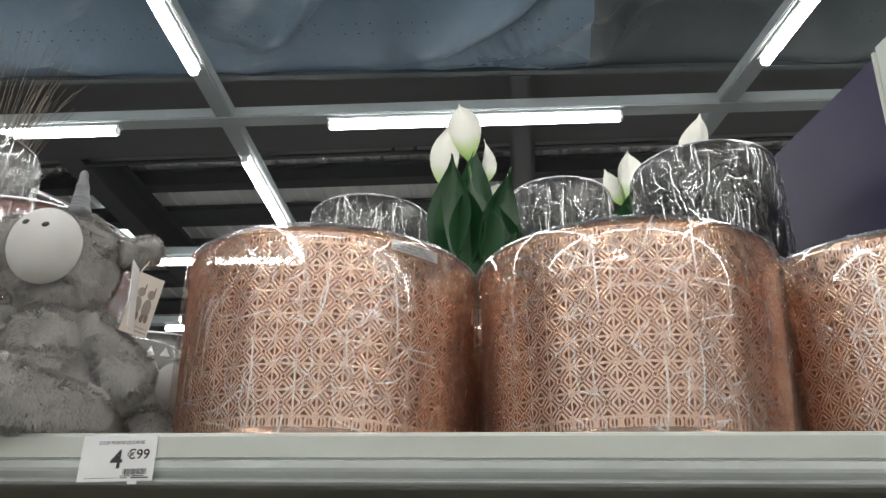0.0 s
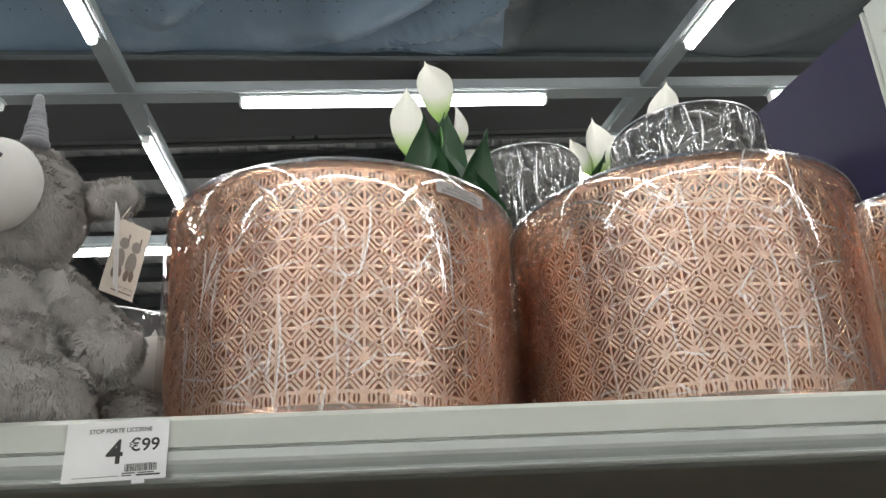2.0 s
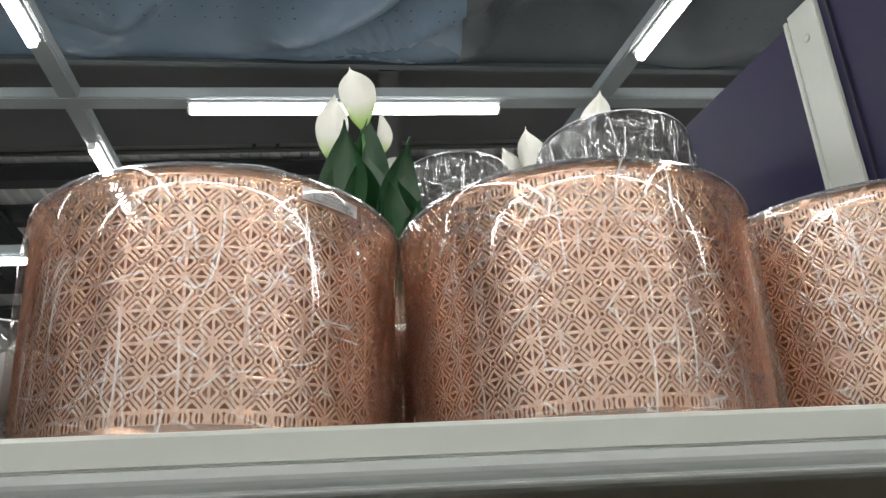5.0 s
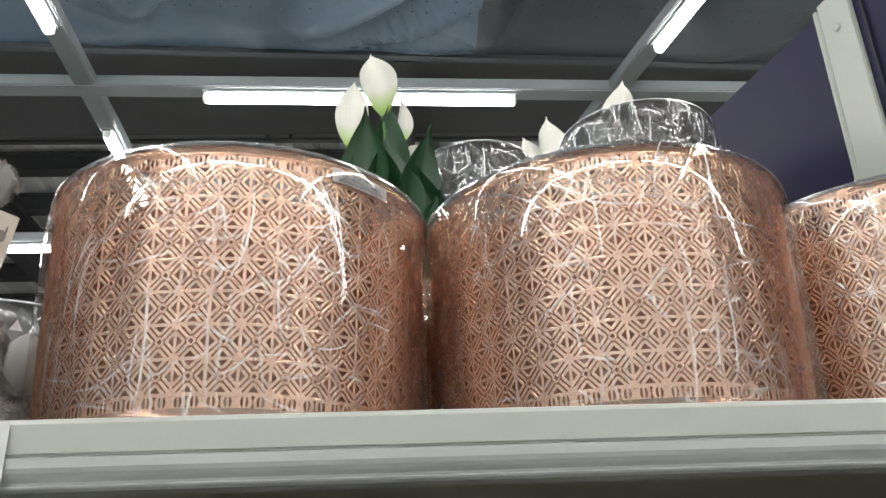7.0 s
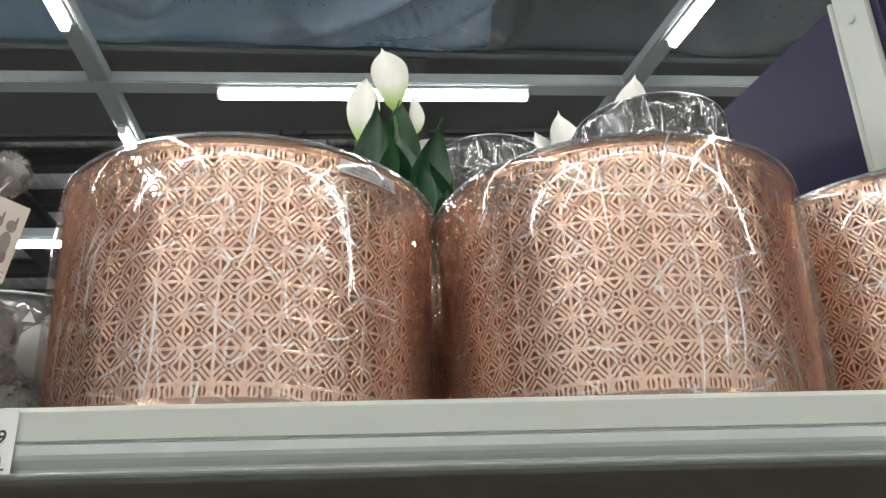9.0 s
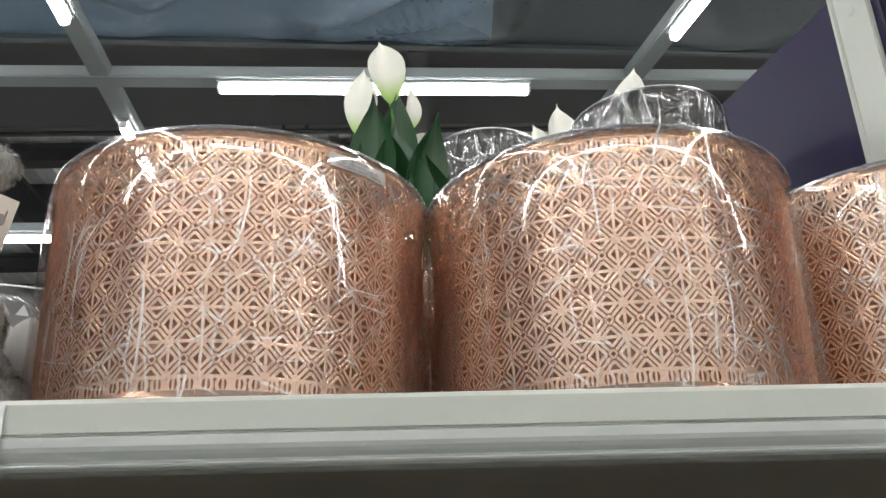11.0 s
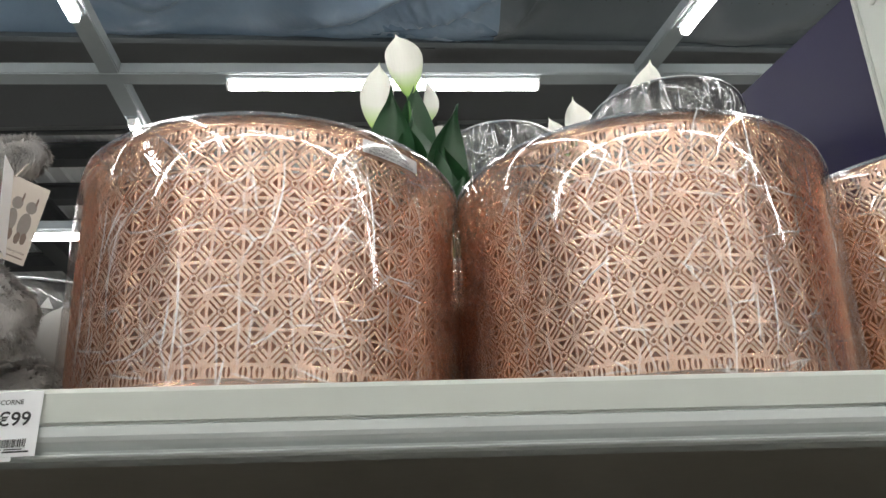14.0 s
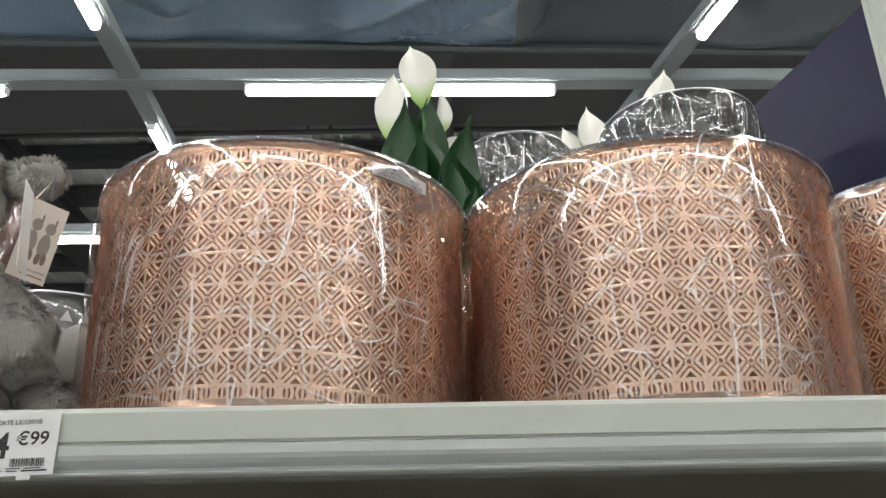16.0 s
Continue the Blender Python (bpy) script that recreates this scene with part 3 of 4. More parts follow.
# ---- pierced copper shade ----
def pierced_wall(R0, R1, H, around=45, rows=7, foot=0.013, head=0.007, phase=0.0):
    """Pierced sheet bent round a drum: eight-rayed stars joined by parallel slots, with a border of loops above and below."""
    th = 0.0008
    vs, fs = [], []

    def put(u, v, lift):
        a = u * 2 * math.pi / around + phase
        wave = 0.0009 * math.sin(23 * a) + 0.0007 * math.sin(14 * a + 1 + 3 * v)
        r = R0 + (R1 - R0) * v / H + lift + wave * math.sin(math.pi * min(1, max(0, v / H)))
        return (r * math.cos(a), r * math.sin(a), v)

    cw = 2 * math.pi * (R0 + R1) / 2 / around
    border = 0.0130
    base = foot + border
    ch = (H - base - head - border) / rows

    def bar(u0, v0, u1, v1, w, lift):
        dx, dy = (u1 - u0) * cw, v1 - v0
        L = math.hypot(dx, dy)
        nx, ny = -dy / L * w / 2 / cw, dx / L * w / 2
        k = len(vs)
        vs.extend((put(u0 + nx, v0 + ny, lift), put(u0, v0, lift + 0.00022), put(u0 - nx, v0 - ny, lift), put(u1 + nx, v1 + ny, lift), put(u1, v1, lift + 0.00022), put(u1 - nx, v1 - ny, lift),
                   put(u0 + nx, v0 + ny, lift - th), put(u0 - nx, v0 - ny, lift - th), put(u1 + nx, v1 + ny, lift - th), put(u1 - nx, v1 - ny, lift - th)))
        fs.extend(((k, k + 1, k + 4, k + 3), (k + 1, k + 2, k + 5, k + 4), (k + 6, k + 8, k + 9, k + 7), (k, k + 3, k + 8, k + 6), (k + 2, k + 7, k + 9, k + 5)))

    for i in range(around):
        for j in range(rows + 1):
            b = base + j * ch
            bar(i, b, i + 0.5, b, 0.0030, 0.0)
            bar(i + 0.5, b, i + 1, b, 0.0030, 0.0)
            for k in range(8):
                a = math.pi / 8 + math.pi / 4 * k
                if 0 <= j + math.sin(a) * 0.1 <= rows:
                    bar(i, b, i + 0.17 * math.cos(a), b + 0.17 * ch * math.sin(a), 0.0034, 0.00025)
            if j == rows:
                continue
            bar(i, b, i, b + ch, 0.0027, 0.0001)
            cx, cy = i + 0.5, b + ch / 2
            for sx, sy in ((1, 1), (-1, 1), (-1, -1), (1, -1)):
                bar(cx + sx * 0.10, cy + sy * 0.10 * ch, cx + sx * 0.5, cy + sy * 0.5 * ch, 0.0027, 0.00015)
                bar(cx + sx * 0.29, cy + sy * 0.5 * ch, cx, cy + sy * 0.21 * ch, 0.0027, 0.0003)
                bar(cx + sx * 0.5, cy + sy * 0.29 * ch, cx + sx * 0.21, cy, 0.0027, 0.0003)
                bar(cx + sx * 0.13, cy, cx, cy + sy * 0.13 * ch, 0.0018, 0.0004)
        for zc in (foot + border / 2, H - head - border / 2):
            for q in (0.25, 0.75):
                ring = [(i + q + 0.19 * math.cos(2 * math.pi * k / 8), zc + border * 0.52 * math.sin(2 * math.pi * k / 8)) for k in range(9)]
                for (u0, v0), (u1, v1) in zip(ring, ring[1:]):
                    bar(u0, v0, u1, v1, 0.0030, 0.0002)
                bar(i + q, zc - border / 2, i + q, zc + border / 2, 0.0022, 0.0001)
            bar(i, zc - border / 2, i, zc + border / 2, 0.002, 0.0)
    return vs, fs


def band(R0, R1, z0, z1, H, th=0.0009):
    r0, r1 = R0 + (R1 - R0) * z0 / H, R0 + (R1 - R0) * z1 / H
    return lathe([(r0 + th, z0), (r1 + th, z1), (r1 - th, z1), (r0 - th, z0), (r0 + th, z0)], 144)


def copper_shade(at, seed, turn=0.0, R0=0.186, R1=0.196, H=0.252, fine=True):
    root = thing("lampshade", "pierced copper drum lampshade wrapped in crinkled clear film", "lampshade", "copper lampshades on the shelf")
    vs, fs = pierced_wall(R0, R1, H, phase=turn)
    data_part("pierced_wall", vs, fs, M["copper"], root, smooth=False)
    vs, fs = lathe([(R0 - 0.008, 0.004), (R1 - 0.008, H - 0.05), (R1 - 0.0085, H - 0.05), (R0 - 0.0085, 0.004), (R0 - 0.008, 0.004)], 144)
    data_part("lining", vs, fs, M["liner"], root, "dull copper-toned inner sleeve")
    vs, fs = band(R0, R1, 0.001, 0.0145, H)
    data_part("bottom_band", vs, fs, M["copper"], root)
    vs, fs = band(R0, R1, H - 0.0075, H, H)
    data_part("top_band", vs, fs, M["copper"], root)
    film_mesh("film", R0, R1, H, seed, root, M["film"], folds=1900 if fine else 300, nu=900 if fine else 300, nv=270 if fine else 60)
    root.matrix_world = pose(*at)
    return root


SHADES = [copper_shade((-0.231, 1.137, DECK), 11, 0.02), copper_shade((0.169, 1.142, DECK), 23, 0.05), copper_shade((0.549, 1.226, DECK), 37, 0.01, R0=0.181, R1=0.190, H=0.275)]

# hidden shade, added to keep far lights out of the gap in front
SPARE = copper_shade((-0.03, 1.475, DECK), 51, 1.2, fine=False)
tagged(SPARE, "unseen pierced copper lampshade in film, added to block far lights")


def warning_sticker():
    """White notice stuck upside down on the film near the rim."""
    root = thing("sticker", "white warning sticker with black print on film", "sticker")
    c = Vector((-0.231, 1.137, DECK))
    R, a0, a1, z0, z1 = 0.1985, -57, -37.5, 0.2325, 0.2465
    n = 8
    vs, fs = [], []
    for i in range(n + 1):
        a = radians(a0 + (a1 - a0) * i / n)
        for r in (R, R - 0.0003):
            for z in (z0, z1):
                vs.append((r * math.cos(a), r * math.sin(a), z))
    for i in range(n):
        k = 4 * i
        fs += [(k, k + 4, k + 5, k + 1), (k + 2, k + 3, k + 7, k + 6)]
    data_part("label", vs, fs, M["paper"], root)
    for row, text in enumerate(("RETIREZ LE SAC PLASTIQUE", "AVANT D'UTILISER CET", "ABAT-JOUR")):
        ob = letters(text, 0.0044, M["ink"], root, Matrix.Identity(4), align="CENTER")
        for v in ob.data.vertices:
            x, y = -v.co.x, -v.co.y
            a = radians((a0 + a1) / 2) + x / R
            z = z0 + 0.0044 + row * 0.0042 + y
            v.co = ((R + 0.0003) * math.cos(a), (R + 0.0003) * math.sin(a), z)
    root.matrix_world = Matrix.Translation(c)


warning_sticker()


# ---- cloth shades behind ----
def cloth_shade(at, R, H, seed, cloth, label, group, folds=1300, film="grey_film"):
    root = thing("lampshade", label, "lampshade", group)
    vs, fs = lathe([(R - 0.002, 0.002), (R, 0.0), (R, H), (R - 0.002, H), (R - 0.002, 0.002)], 96)
    data_part("shade_wall", vs, fs, cloth, root)
    film_mesh("film", R, R, H, seed, root, M[film], folds=folds, depth=0.0022, nu=520, nv=110, side=0.003, white=1.5, mess=0.2, calm=0.0)
    root.matrix_world = pose(*at)
    return root


GREY = "grey cloth drum lampshade wrapped in clear film"
for (x, y), R, top, seed in (((0.430, 1.728), 0.149, 2.500, 5), ((0.122, 1.948), 0.122, 2.568, 6), ((-0.338, 1.845), 0.138, 2.472, 7)):
    h = (top - DECK) / 3
    for k in range(3):
        cloth_shade((x, y, DECK + k * h), R, h - 0.008, seed * 10 + k, M["grey_cloth"], "grey cloth lampshade in clear film " + ("topping a stack" if k == 2 else "within a stack"), "stacked grey lampshades")
for k, (R, z0, h, cl) in enumerate(((0.2, DECK, 0.262, "pink_cloth"), (0.2, DECK + 0.27, 0.255, "pink_cloth"), (0.15, DECK + 0.535, 0.215, "grey_cloth"))):
    cloth_shade((-0.965 - 0.225 * (k == 2), 1.52, z0), R, h, 80 + k, M[cl], ("dusty pink cloth drum lampshade wrapped in clear film" if k < 2 else "grey drum lampshade in clear film stacked on a pink one"), "stacked lampshades behind the plush")
cloth_shade((-1.26, 1.88, DECK), 0.12, 0.80, 90, M["grey_cloth"], "tall grey cloth lampshade wrapped in clear film", "stacked grey lampshades")


# ---- violet panel with white post ----
def panel():
    root = thing("side_panel", "violet laminate side panel with a white steel post", "panel")
    root.matrix_world = pose(0.738, 1.51, DECK, 0, 1.5, 15.2)
    top = 2.652 - DECK
    box_part("board", (0.0, -0.085, 0.0, 0.02, 0.85, top), M["purple"], root)
    box_part("board", (0.004, -0.6, 0.0, 0.024, -0.0895, top + 0.12), M["purple"], root)
    box_part("seam", (-0.0025, -0.0893, 0.0, 0.02, -0.0855, top), M["seam"], root)
    bm = bmesh.new()
    box(bm, -0.012, -0.072, 0.0, -0.0005, 0.0, top + 0.008, 0.002)
    box(bm, -0.018, -0.002, 0.0, -0.0005, 0.008, top - 0.004, 0.002)
    post = part("post", bm, M["steel_white"], root, "off-white steel post")
    for z in (top - 0.07, top - 0.40, top - 0.73):
        bm = bmesh.new()
        bmesh.ops.create_uvsphere(bm, u_segments=16, v_segments=8, radius=0.0085)
        bm.transform(Matrix.Translation((-0.0135, -0.036, z)) @ Matrix.Diagonal((0.35, 1, 1, 1)))
        for f in bm.faces:
            f.smooth = True
        part("rivet", bm, M["steel_white"], post)


panel()


# ---- plush toys ----
def ellipsoid(c, r, rot=(0, 0, 0), nu=40, nv=24):
    m = pose(*c, *rot) @ Matrix.Diagonal((*r, 1))
    vs, fs = [], []
    for j in range(nv + 1):
        p = math.pi * j / nv
        for i in range(nu):
            a = 2 * math.pi * i / nu
            vs.append(m @ Vector((math.sin(p) * math.cos(a), math.sin(p) * math.sin(a), math.cos(p))))
    for j in range(nv):
        fs += [(j * nu + i, (j + 1) * nu + i, (j + 1) * nu + (i + 1) % nu, j * nu + (i + 1) % nu) for i in range(nu)]
    return vs, fs, m


def capsule(a, b, ra, rb, nu=40, nv=30):
    """A tapered limb with round ends from a to b; gives verts, faces and a list of (place, normal, area) samples."""
    a, b = Vector(a), Vector(b)
    L = (b - a).length
    q = (b - a).to_track_quat("Z", "Y").to_matrix()
    vs, ns, fs = [], [], []
    for j in range(nv + 1):
        s = j / nv
        if s < 0.3:
            p = math.pi / 2 * (1 - s / 0.3)
            rr, z, nz = ra * math.cos(p), -ra * math.sin(p), -math.sin(p)
        elif s > 0.7:
            p = math.pi / 2 * (s - 0.7) / 0.3
            rr, z, nz = rb * math.cos(p), L + rb * math.sin(p), math.sin(p)
        else:
            k = (s - 0.3) / 0.4
            rr, z, nz = ra + (rb - ra) * k, L * k, 0.0
        nr = math.sqrt(max(0, 1 - nz * nz))
        for i in range(nu):
            an = 2 * math.pi * i / nu
            vs.append(a + q @ Vector((max(rr, 1e-5) * math.cos(an), max(rr, 1e-5) * math.sin(an), z)))
            ns.append((q @ Vector((nr * math.cos(an), nr * math.sin(an), nz))).normalized())
    for j in range(nv):
        fs += [(j * nu + i, j * nu + (i + 1) % nu, (j + 1) * nu + (i + 1) % nu, (j + 1) * nu + i) for i in range(nu)]
    return vs, ns, fs


def plush(name, furry, smooth, label, seed, group="plush unicorns"):
    """One mesh: rounded limbs with short fur strands, and smooth sewn pieces. furry: (centre, radii, rotation, strands per cm2)."""
    rs = np.random.RandomState(seed)
    vs, fs, ms = [], [], []

    def add(v, f, mat):
        k = len(vs)
        vs.extend(tuple(p) for p in v)
        fs.extend(tuple(i + k for i in q) for q in f)
        ms.extend([mat] * len(f))

    mats = [M["fur"], M["muzzle"], M["glitter"], M["bead"]]
    for piece in furry:
        if len(piece) == 4:
            v, ns, f = capsule(*piece)
        else:
            v, f, m = ellipsoid(*piece)
            mi = m.to_3x3().inverted().transposed()
            ns = [(mi @ (m.inverted() @ p)).normalized() for p in v]
        add([p + Vector((noise.noise(p * 60) * 0.0015,) * 3) for p in v], f, 0)
        quads = [[v[k] for k in q] for q in f]
        areas = np.array([(q[2] - q[0]).cross(q[3] - q[1]).length / 2 for q in quads])
        n = int(areas.sum() * 1e4 * D)
        for k in rs.choice(len(f), n, p=areas / areas.sum()):
            u, w2 = rs.rand(2)
            q = quads[k]
            p = q[0].lerp(q[1], u).lerp(q[3].lerp(q[2], u), w2)
            nn = (ns[f[k][0]] + ns[f[k][2]]).normalized()
            w = Vector((noise.noise(p * 38), noise.noise(p * 38 + Vector((7, 0, 0))), noise.noise(p * 38 + Vector((0, 9, 0)))))
            w2v = Vector((noise.noise(p * 130), noise.noise(p * 130 + Vector((5, 0, 0))), noise.noise(p * 130 + Vector((0, 3, 0)))))
            down = Vector((0, 0, -1)) + nn * nn.z
            dirn = nn * 0.42 + down * 0.4 + (w - nn * w.dot(nn)) * 0.5 + w2v * 0.28 + Vector(rs.randn(3) * 0.08)
            dirn.normalize()
            if dirn.dot(nn) < 0.15:
                dirn = (dirn + nn * (0.3 - dirn.dot(nn))).normalized()
            side = dirn.cross(nn)
            if side.length < 1e-4:
                continue
            side = side.normalized() * (0.0004 + 0.0003 * rs.rand())
            L = FL * (0.6 + 0.7 * rs.rand())
            mid = p + dirn * L * 0.55
            tip = p + dirn * L + Vector((0, 0, -0.12 * L))
            k2 = len(vs)
            vs.extend((tuple(p - side), tuple(p + side), tuple(mid + side * 0.8), tuple(mid - side * 0.8), tuple(tip)))
            fs.append((k2, k2 + 1, k2 + 2, k2 + 3))
            fs.append((k2 + 3, k2 + 2, k2 + 4))
            ms.extend((0, 0))
    for c, r, rot, mat in smooth:
        v, f, m = ellipsoid(c, r, rot)
        add(v, f, mat)
    me = bpy.data.meshes.new(name)
    me.from_pydata(vs, [], fs)
    for mm in mats:
        me.materials.append(mm)
    me.polygons.foreach_set("material_index", ms)
    me.polygons.foreach_set("use_smooth", [True] * len(me.polygons))
    me.update()
    return tagged(new(name, me), label, "plush toy", group)


MUZZLE = ((-0.5395, 0.926, 1.976), (0.0440, 0.036, 0.0505), (-10, -14, 0))


def front_of(x, z):
    """Place on the muzzle's front above (x, z)."""
    m = pose(*MUZZLE[0], *MUZZLE[2]) @ Matrix.Diagonal((*MUZZLE[1], 1))
    mi = m.inverted()
    for k in range(400):
        p = Vector((x, 0.85 + k * 0.0003, z))
        if (mi @ p).length < 1.0:
            return tuple(p)
    return (x, 0.9, z)


D, FL = 52, 0.0068
furry = [
    ((-0.550, 0.985, 1.977), (0.071, 0.064, 0.070)),
    ((-0.539, 0.985, 1.812), (0.071, 0.062, 0.066)),
    ((-0.545, 0.985, 1.858), (0.057, 0.053, 0.064)),
    ((-0.634, 0.99, 2.026), (0.019, 0.017, 0.025), (0, 20, 0)),
    ((-0.505, 1.003, 1.992), (-0.452, 1.014, 2.006), 0.016, 0.0175),
    ((-0.494, 0.985, 1.893), (-0.437, 0.992, 1.832), 0.021, 0.030),
    ((-0.603, 0.98, 1.900), (-0.668, 0.95, 1.848), 0.022, 0.028),
    ((-0.468, 0.960, 1.779), (-0.532, 0.890, 1.786), 0.030, 0.038),
    ((-0.575, 0.955, 1.785), (-0.566, 0.862, 1.785), 0.034, 0.037),
]
smooth = [
    (MUZZLE[0], MUZZLE[1], MUZZLE[2], 1),
    (front_of(-0.5235, 1.9885), (0.0046, 0.002, 0.0042), (-25, 0, 0), 3),
    (front_of(-0.5485, 1.9925), (0.0046, 0.002, 0.0042), (-25, 0, 0), 3),
    *[((-0.5222 - 0.0001 * k, 0.953 - 0.0007 * k, 2.036 + 0.0052 * k), (0.0135 - 0.00095 * k + 0.0007 * (k % 3 == 0),) * 2 + (0.0085,), (0, 0, 0), 2) for k in range(10)],
    ((-0.538, 0.8600, 1.792), (0.022, 0.0060, 0.014), (-12, 0, -12), 2),
    ((-0.574, 0.8280, 1.785), (0.019, 0.0080, 0.026), (-6, 0, -20), 2),
]
plush("plush_unicorn", furry, smooth, "grey plush unicorn with white muzzle sitting on the shelf", 3)

furry = [
    ((-0.50, 1.17, 1.82), (0.055, 0.06, 0.06)),
    ((-0.475, 1.10, 1.785), (-0.428, 1.055, 1.780), 0.028, 0.029),
    ((-0.53, 1.12, 1.785), (-0.482, 1.03, 1.775), 0.026, 0.026),
]
smooth = [((-0.447, 1.155, 1.862), (0.036, 0.034, 0.037), (0, 0, 0), 1)]
plush("plush_unicorn", furry, smooth, "grey plush unicorn slumped behind another on the shelf", 5)


def hang_tag():
    root = thing("hang_tag", "cream folded card hang tag printed with two toys", "hang tag")
    root.matrix_world = pose(-0.4290, 0.955, 1.952, 0, 0, 0)
    bm = bmesh.new()
    box(bm, 0, -0.0003, -0.078, 0.033, 0.0003, 0)
    bm.transform(pose(0, 0, 0, 0, 8, 44))
    part("card", bm, M["card"], root)
    bm = bmesh.new()
    box(bm, -0.0003, 0, -0.080, 0.0003, 0.03, 0.002)
    bm.transform(pose(0, -0.001, 0, 0, 5, -168))
    part("card", bm, M["paper"], root, "white folded back of the card")
    m = pose(0, 0, 0, 0, 8, 44)

    def blot(cx, cz, rx, rz, mat, bm_name, k=0):
        bm = bmesh.new()
        bmesh.ops.create_circle(bm, cap_ends=True, segments=20, radius=1)
        bm.transform(m @ pose(cx, -0.0006 - k * 0.0002, cz, 90) @ Matrix.Diagonal((rx, rz, 1, 1)))
        part(bm_name, bm, mat, root)

    for ox, mat in ((0.010, M["grey_ink"]), (0.022, M["grey_ink"])):
        blot(ox, -0.042, 0.0052, 0.012, mat, "print")
        blot(ox + 0.001, -0.024, 0.0046, 0.0062, mat, "print", 1)
        blot(ox + 0.004, -0.017, 0.0009, 0.0045, M["brown_ink"], "print", 2)
        blot(ox - 0.002, -0.056, 0.0024, 0.0058, M["brown_ink"], "print", 2)
        blot(ox + 0.003, -0.055, 0.0024, 0.0058, M["brown_ink"], "print", 3)
    letters("Cale-porte", 0.0042, M["brown_ink"], root, m @ pose(0.012, -0.0006, -0.069, 90))
    bm = bmesh.new()
    box(bm, 0.010, -0.0009, -0.0735, 0.030, -0.0006, -0.0725)
    bm.transform(m)
    part("small_print", bm, M["brown_ink"], root, "unreadable small print bar")
    bm = bmesh.new()
    box(bm, -0.0006, -0.0006, -0.002, 0.0006, 0.0006, 0.02)
    bm.transform(pose(0.002, 0.001, 0, -30, 10, 0))
    part("loop", bm, M["card"], root)


hang_tag()


# ---- printed shade behind the plush ----
def printed_shade():
    at = (-0.60, 1.42, DECK)
    R, H = 0.13, 0.245
    root = cloth_shade(at, R, H, 71, M["grey_cloth"], "grey lampshade printed with white triangles in clear film", "printed lampshades", 120)
    bm = bmesh.new()
    for j in range(8):
        for i in range(36):
            a = 2 * math.pi * (i + 0.5 * (j % 2)) / 36
            z = 0.02 + j * 0.027
            pts = [(-0.008, 0), (0.008, 0), (0, 0.015)]
            f = []
            for dx, dz in pts:
                aa = a + dx / R
                f.append(bm.verts.new(((R + 0.0006) * math.cos(aa), (R + 0.0006) * math.sin(aa), z + dz)))
            bm.faces.new(f)
    tagged(part("triangle_print", bm, M["paper"], root, "white printed triangles"), kind="stuff")


printed_shade()


# ---- peace lilies ----
def blade_part(name, foot, tip, width, bend, cup, face, material, parent, curl=0.0, nu=9, nv=16, point=1.0, label=""):
    """A leaf or petal from foot to tip: width across, bend backwards, cupped along its midrib; face: direction it faces."""
    foot, tip = Vector(foot), Vector(tip)
    axis = tip - foot
    L = axis.length
    ax = axis.normalized()
    face = Vector(face)
    nrm = (face - ax * face.dot(ax)).normalized()
    side = ax.cross(nrm)
    vs, along = [], []
    for j in range(nv + 1):
        t = j / nv
        w = width / 2 * (math.sin(math.pi * t ** 0.78) ** (0.9 if t < 0.41 else 1.35) + 0.012 * (t < 0.98))
        if t > 0.8:
            w *= 1 - ((t - 0.8) / 0.2) * 0.5 * point
        for i in range(nu):
            s = 2 * i / (nu - 1) - 1
            wav = 0.06 * width * math.sin(5 * t + 2.2 * s + L * 90) * abs(s)
            p = foot + ax * (L * t) + side * (w * s) + nrm * (-bend * math.sin(math.pi * t) + cup * w * 2 * s * s + wav + curl * L * t ** 3)
            vs.append(p)
            along.append(t)
    th = 0.0006
    n = len(vs)
    vs2 = vs + [p - nrm * th for p in vs]
    fs = []
    for j in range(nv):
        for i in range(nu - 1):
            a, b = j * nu + i, (j + 1) * nu + i
            fs += [(a, a + 1, b + 1, b), (n + a, n + b, n + b + 1, n + a + 1)]
    ob = data_part(name, vs2, fs, material, parent, label)
    at = ob.data.attributes.new("along", "FLOAT", "POINT")
    at.data.foreach_set("value", along + along)
    return ob


def stalk(name, pts, r, material, parent):
    cu = bpy.data.curves.new(name, "CURVE")
    cu.dimensions = "3D"
    cu.bevel_depth = r
    cu.bevel_resolution = 2
    sp = cu.splines.new("POLY")
    sp.points.add(len(pts) - 1)
    for q, p in zip(sp.points, pts):
        q.co = (*p, 1)
    tmp = bpy.data.objects.new(name, cu)
    me = bpy.data.meshes.new_from_object(tmp)
    bpy.data.objects.remove(tmp)
    return link_part(name, me, material, parent)


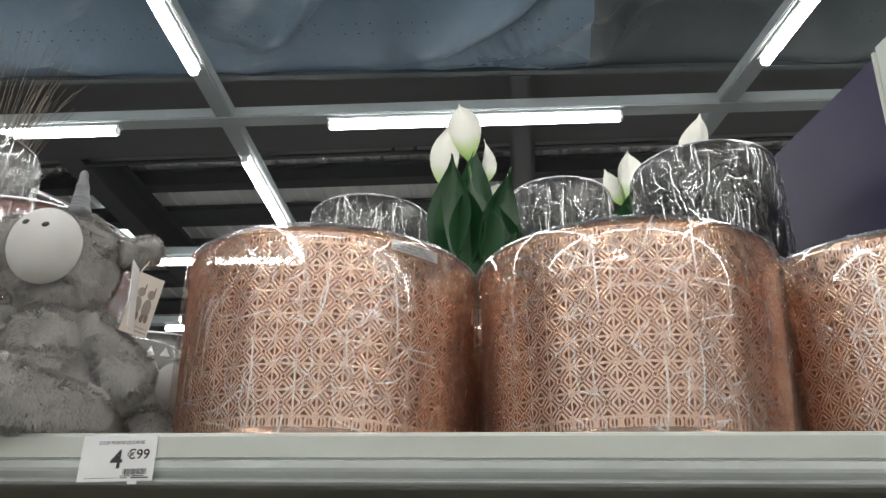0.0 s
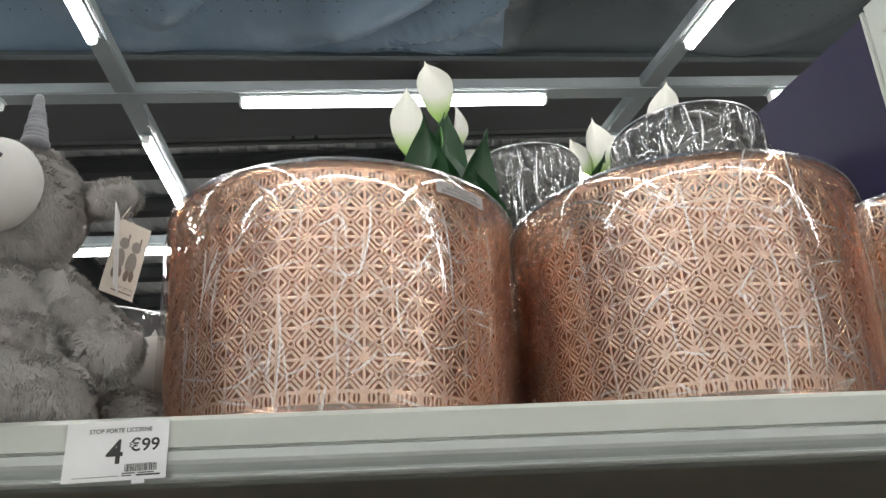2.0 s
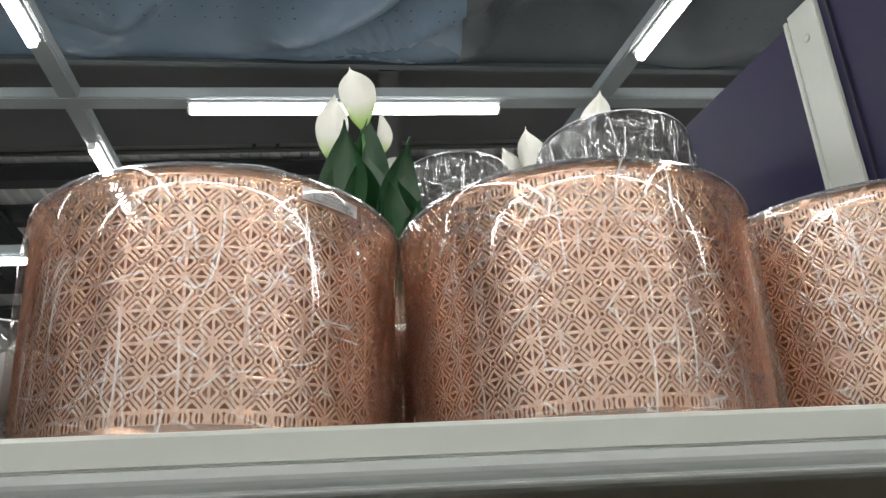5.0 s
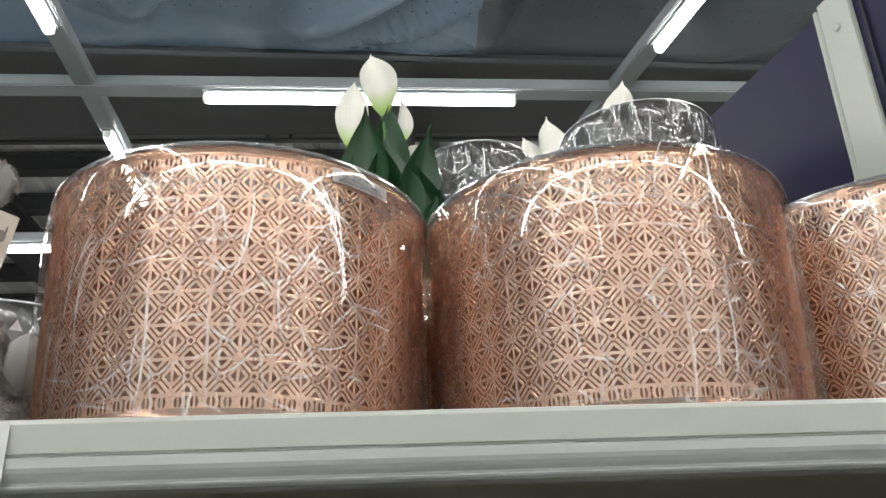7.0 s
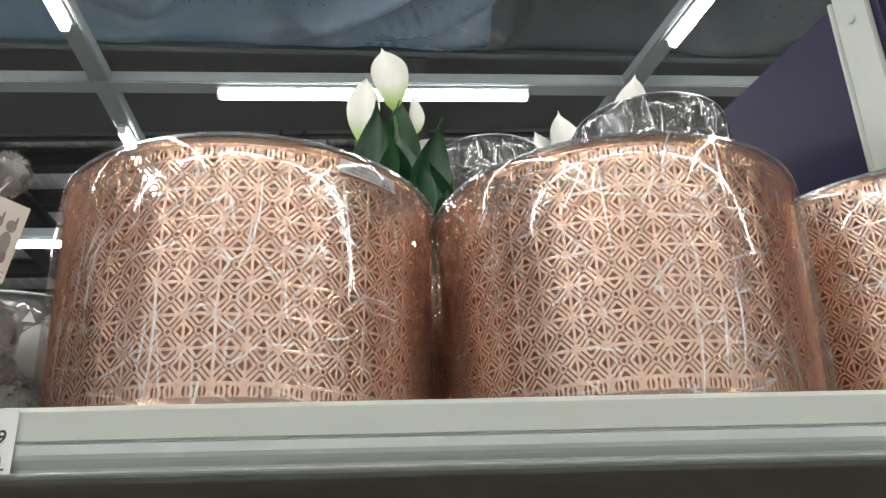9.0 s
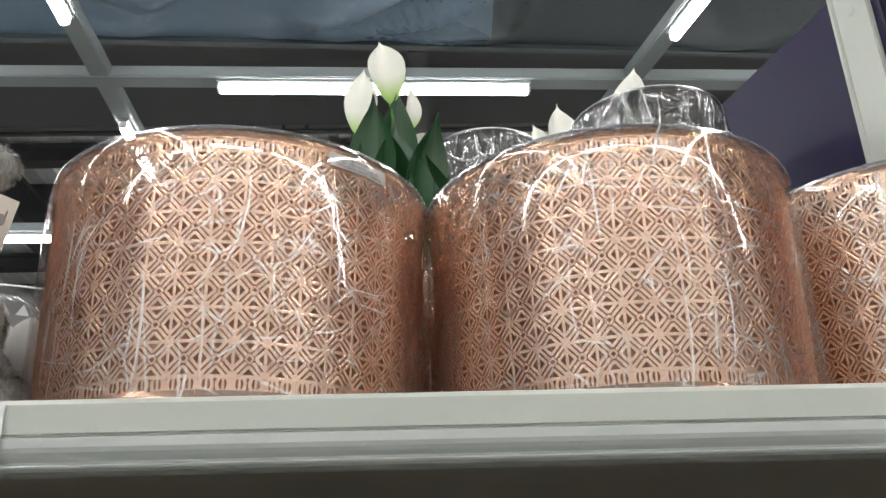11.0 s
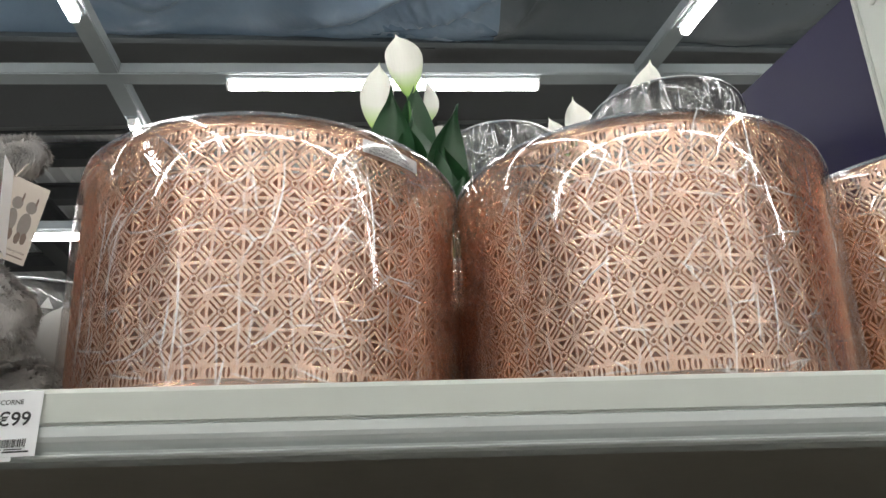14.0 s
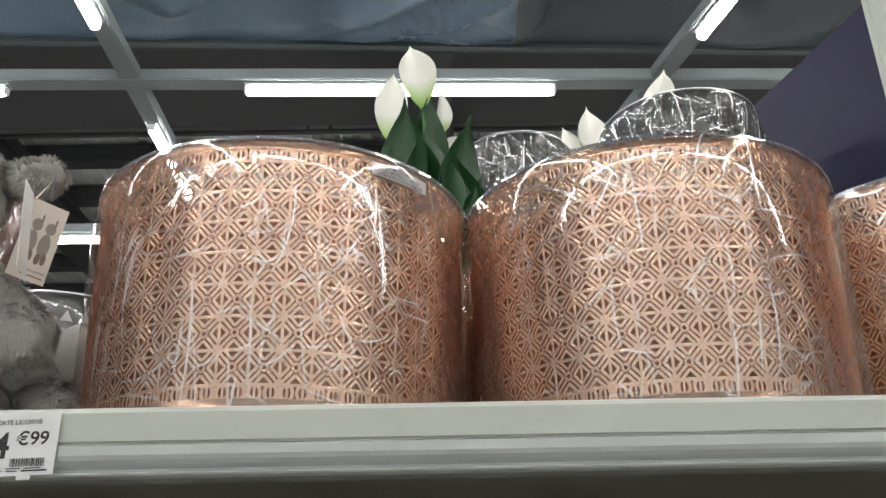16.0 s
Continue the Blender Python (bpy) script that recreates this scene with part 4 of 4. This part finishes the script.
def lily(base, spathes, leaves, label):
    """Tall artificial peace lily in a white pot; places given in the world."""
    root = thing("peace_lily", label, "plant", "artificial peace lilies")
    root.location = base
    o = Vector(base)
    vs, fs = lathe([(0.0005, 0.002), (0.045, 0.0), (0.055, 0.12), (0.057, 0.125), (0.052, 0.125), (0.05, 0.11), (0.0005, 0.11)], 40)
    data_part("pot", vs, fs, M["pot"], root, "white pot")
    for foot, tip, w, face in spathes:
        f, t = Vector(foot) - o, Vector(tip) - o
        blade_part("spathe", f, t, w, -0.010, 0.35, face, M["spathe"], root, curl=-0.06, label="white spathe with a green foot")
        ax = (t - f).normalized()
        mid = Vector((f.x * 0.4, f.y * 0.4, (f.z + 0.1) * 0.55))
        stalk("stem", [(0.0, 0.0, 0.1), mid, f - ax * 0.03, f + ax * 0.004], 0.0032, M["stem"], root)
    for foot, tip, w, face in leaves:
        f, t = Vector(foot) - o, Vector(tip) - o
        leaf = blade_part("leaf", f, t, w, 0.012, 0.30, face, M["leaf"], root, curl=0.05)
        mid = Vector((f.x * 0.5, f.y * 0.5, (f.z + 0.1) * 0.5))
        stalk("leaf_stem", [(0.0, 0.0, 0.1), mid, f], 0.0026, M["stem"], root)
    return root


TO = (-0.05, -0.85, -0.35)
lily((-0.09, 1.72, DECK),
     [((-0.090, 1.690, 2.530), (-0.114, 1.690, 2.700), 0.074, (0.12, -1, -0.2)),
      ((-0.152, 1.845, 2.540), (-0.157, 1.845, 2.742), 0.074, (-0.15, -1, -0.2)),
      ((-0.062, 1.730, 2.490), (-0.052, 1.725, 2.616), 0.040, (0.8, -0.8, 0)),
      ((-0.05, 1.76, 2.45), (0.004, 1.765, 2.515), 0.035, (0.2, -0.9, 0.4))],
     [((-0.125, 1.66, 2.25), (-0.116, 1.650, 2.522), 0.105, (-0.35, -0.9, -0.3)),
      ((-0.095, 1.665, 2.25), (-0.122, 1.668, 2.505), 0.105, (0.05, -0.95, -0.2)),
      ((-0.080, 1.70, 2.33), (-0.077, 1.69, 2.575), 0.078, (0.3, -0.9, -0.3)),
      ((-0.065, 1.655, 2.22), (-0.085, 1.670, 2.48), 0.115, (0.25, -0.9, -0.2)),
      ((-0.045, 1.675, 2.23), (-0.002, 1.690, 2.508), 0.105, (0.55, -0.8, -0.2)),
      ((-0.010, 1.69, 2.20), (-0.028, 1.70, 2.43), 0.110, (0.3, -0.9, -0.2)),
      ((-0.02, 1.685, 2.15), (0.018, 1.70, 2.37), 0.09, (0.2, -0.9, -0.2))],
     "artificial peace lily with white blooms and dark leaves")
lily((0.285, 2.00, DECK),
     [((0.292, 1.98, 2.555), (0.309, 1.98, 2.734), 0.076, (0.25, -1, -0.1)),
      ((0.290, 1.985, 2.56), (0.240, 1.985, 2.676), 0.045, (-0.5, -0.9, 0)),
      ((0.315, 1.99, 2.55), (0.352, 1.985, 2.66), 0.045, (0.6, -0.8, 0))],
     [((0.270, 1.975, 2.42), (0.318, 1.972, 2.62), 0.070, (0.2, -0.9, -0.3)),
      ((0.30, 1.975, 2.40), (0.285, 1.972, 2.575), 0.07, (-0.1, -0.9, -0.3))],
     "artificial peace lily between wrapped grey lampshades")
lily((0.45, 1.965, DECK),
     [((0.470, 1.935, 2.62), (0.486, 1.925, 2.80), 0.078, (-0.5, -0.85, 0)),
      ((0.50, 1.95, 2.60), (0.545, 1.945, 2.70), 0.05, (0.5, -0.9, 0))],
     [((0.46, 1.93, 2.45), (0.46, 1.93, 2.64), 0.07, (0, -0.9, -0.3))],
     "artificial peace lily behind a wrapped grey lampshade")


# ---- dried grass ----
def dried_grass(base, top, n, seed):
    root = thing("dried_grass", "bunch of dried grass stalks in a dark vase", "dried plant")
    root.location = base
    rs = np.random.RandomState(seed)
    H = top - base[2]
    vs, fs = lathe([(0.0005, 0.001), (0.05, 0.0), (0.06, 0.25), (0.04, 0.42), (0.045, 0.45), (0.04, 0.45), (0.0005, 0.40)], 32)
    data_part("vase", vs, fs, M["dark_steel"], root)
    vs, fs = [], []
    for k in range(n):
        a = rs.rand() * 2 * np.pi
        lean = 0.03 + 0.14 * rs.rand()
        L = H * (0.78 + 0.25 * rs.rand())
        droop = 0.02 + 0.07 * rs.rand() * (rs.rand() < 0.5)
        pts = []
        for t in np.linspace(0, 1, 10):
            r = 0.02 * rs.rand() * 0 + lean * t ** 1.6 + droop * t ** 6
            pts.append(Vector((0.02 * math.cos(a) + r * math.cos(a), 0.02 * math.sin(a) + r * math.sin(a), 0.4 + (L - 0.4) * t - droop * t ** 6)))
        w = 0.0016
        side = Vector((-math.sin(a), math.cos(a), 0))
        out = Vector((math.cos(a), math.sin(a), 0))
        k0 = len(vs)
        for i, p in enumerate(pts):
            ww = w * (1 - 0.06 * i)
            vs.extend((tuple(p + side * ww), tuple(p - side * ww * 0.5 + out * ww), tuple(p - side * ww * 0.5 - out * ww)))
        for i in range(9):
            for c in range(3):
                q = k0 + 3 * i
                fs.append((q + c, q + (c + 1) % 3, q + 3 + (c + 1) % 3, q + 3 + c))
    tagged(data_part("stalks", vs, fs, M["grass"], root, "thin dry stalks"), kind="stuff")


dried_grass((-1.72, 2.25, DECK), 3.42, 170, 8)
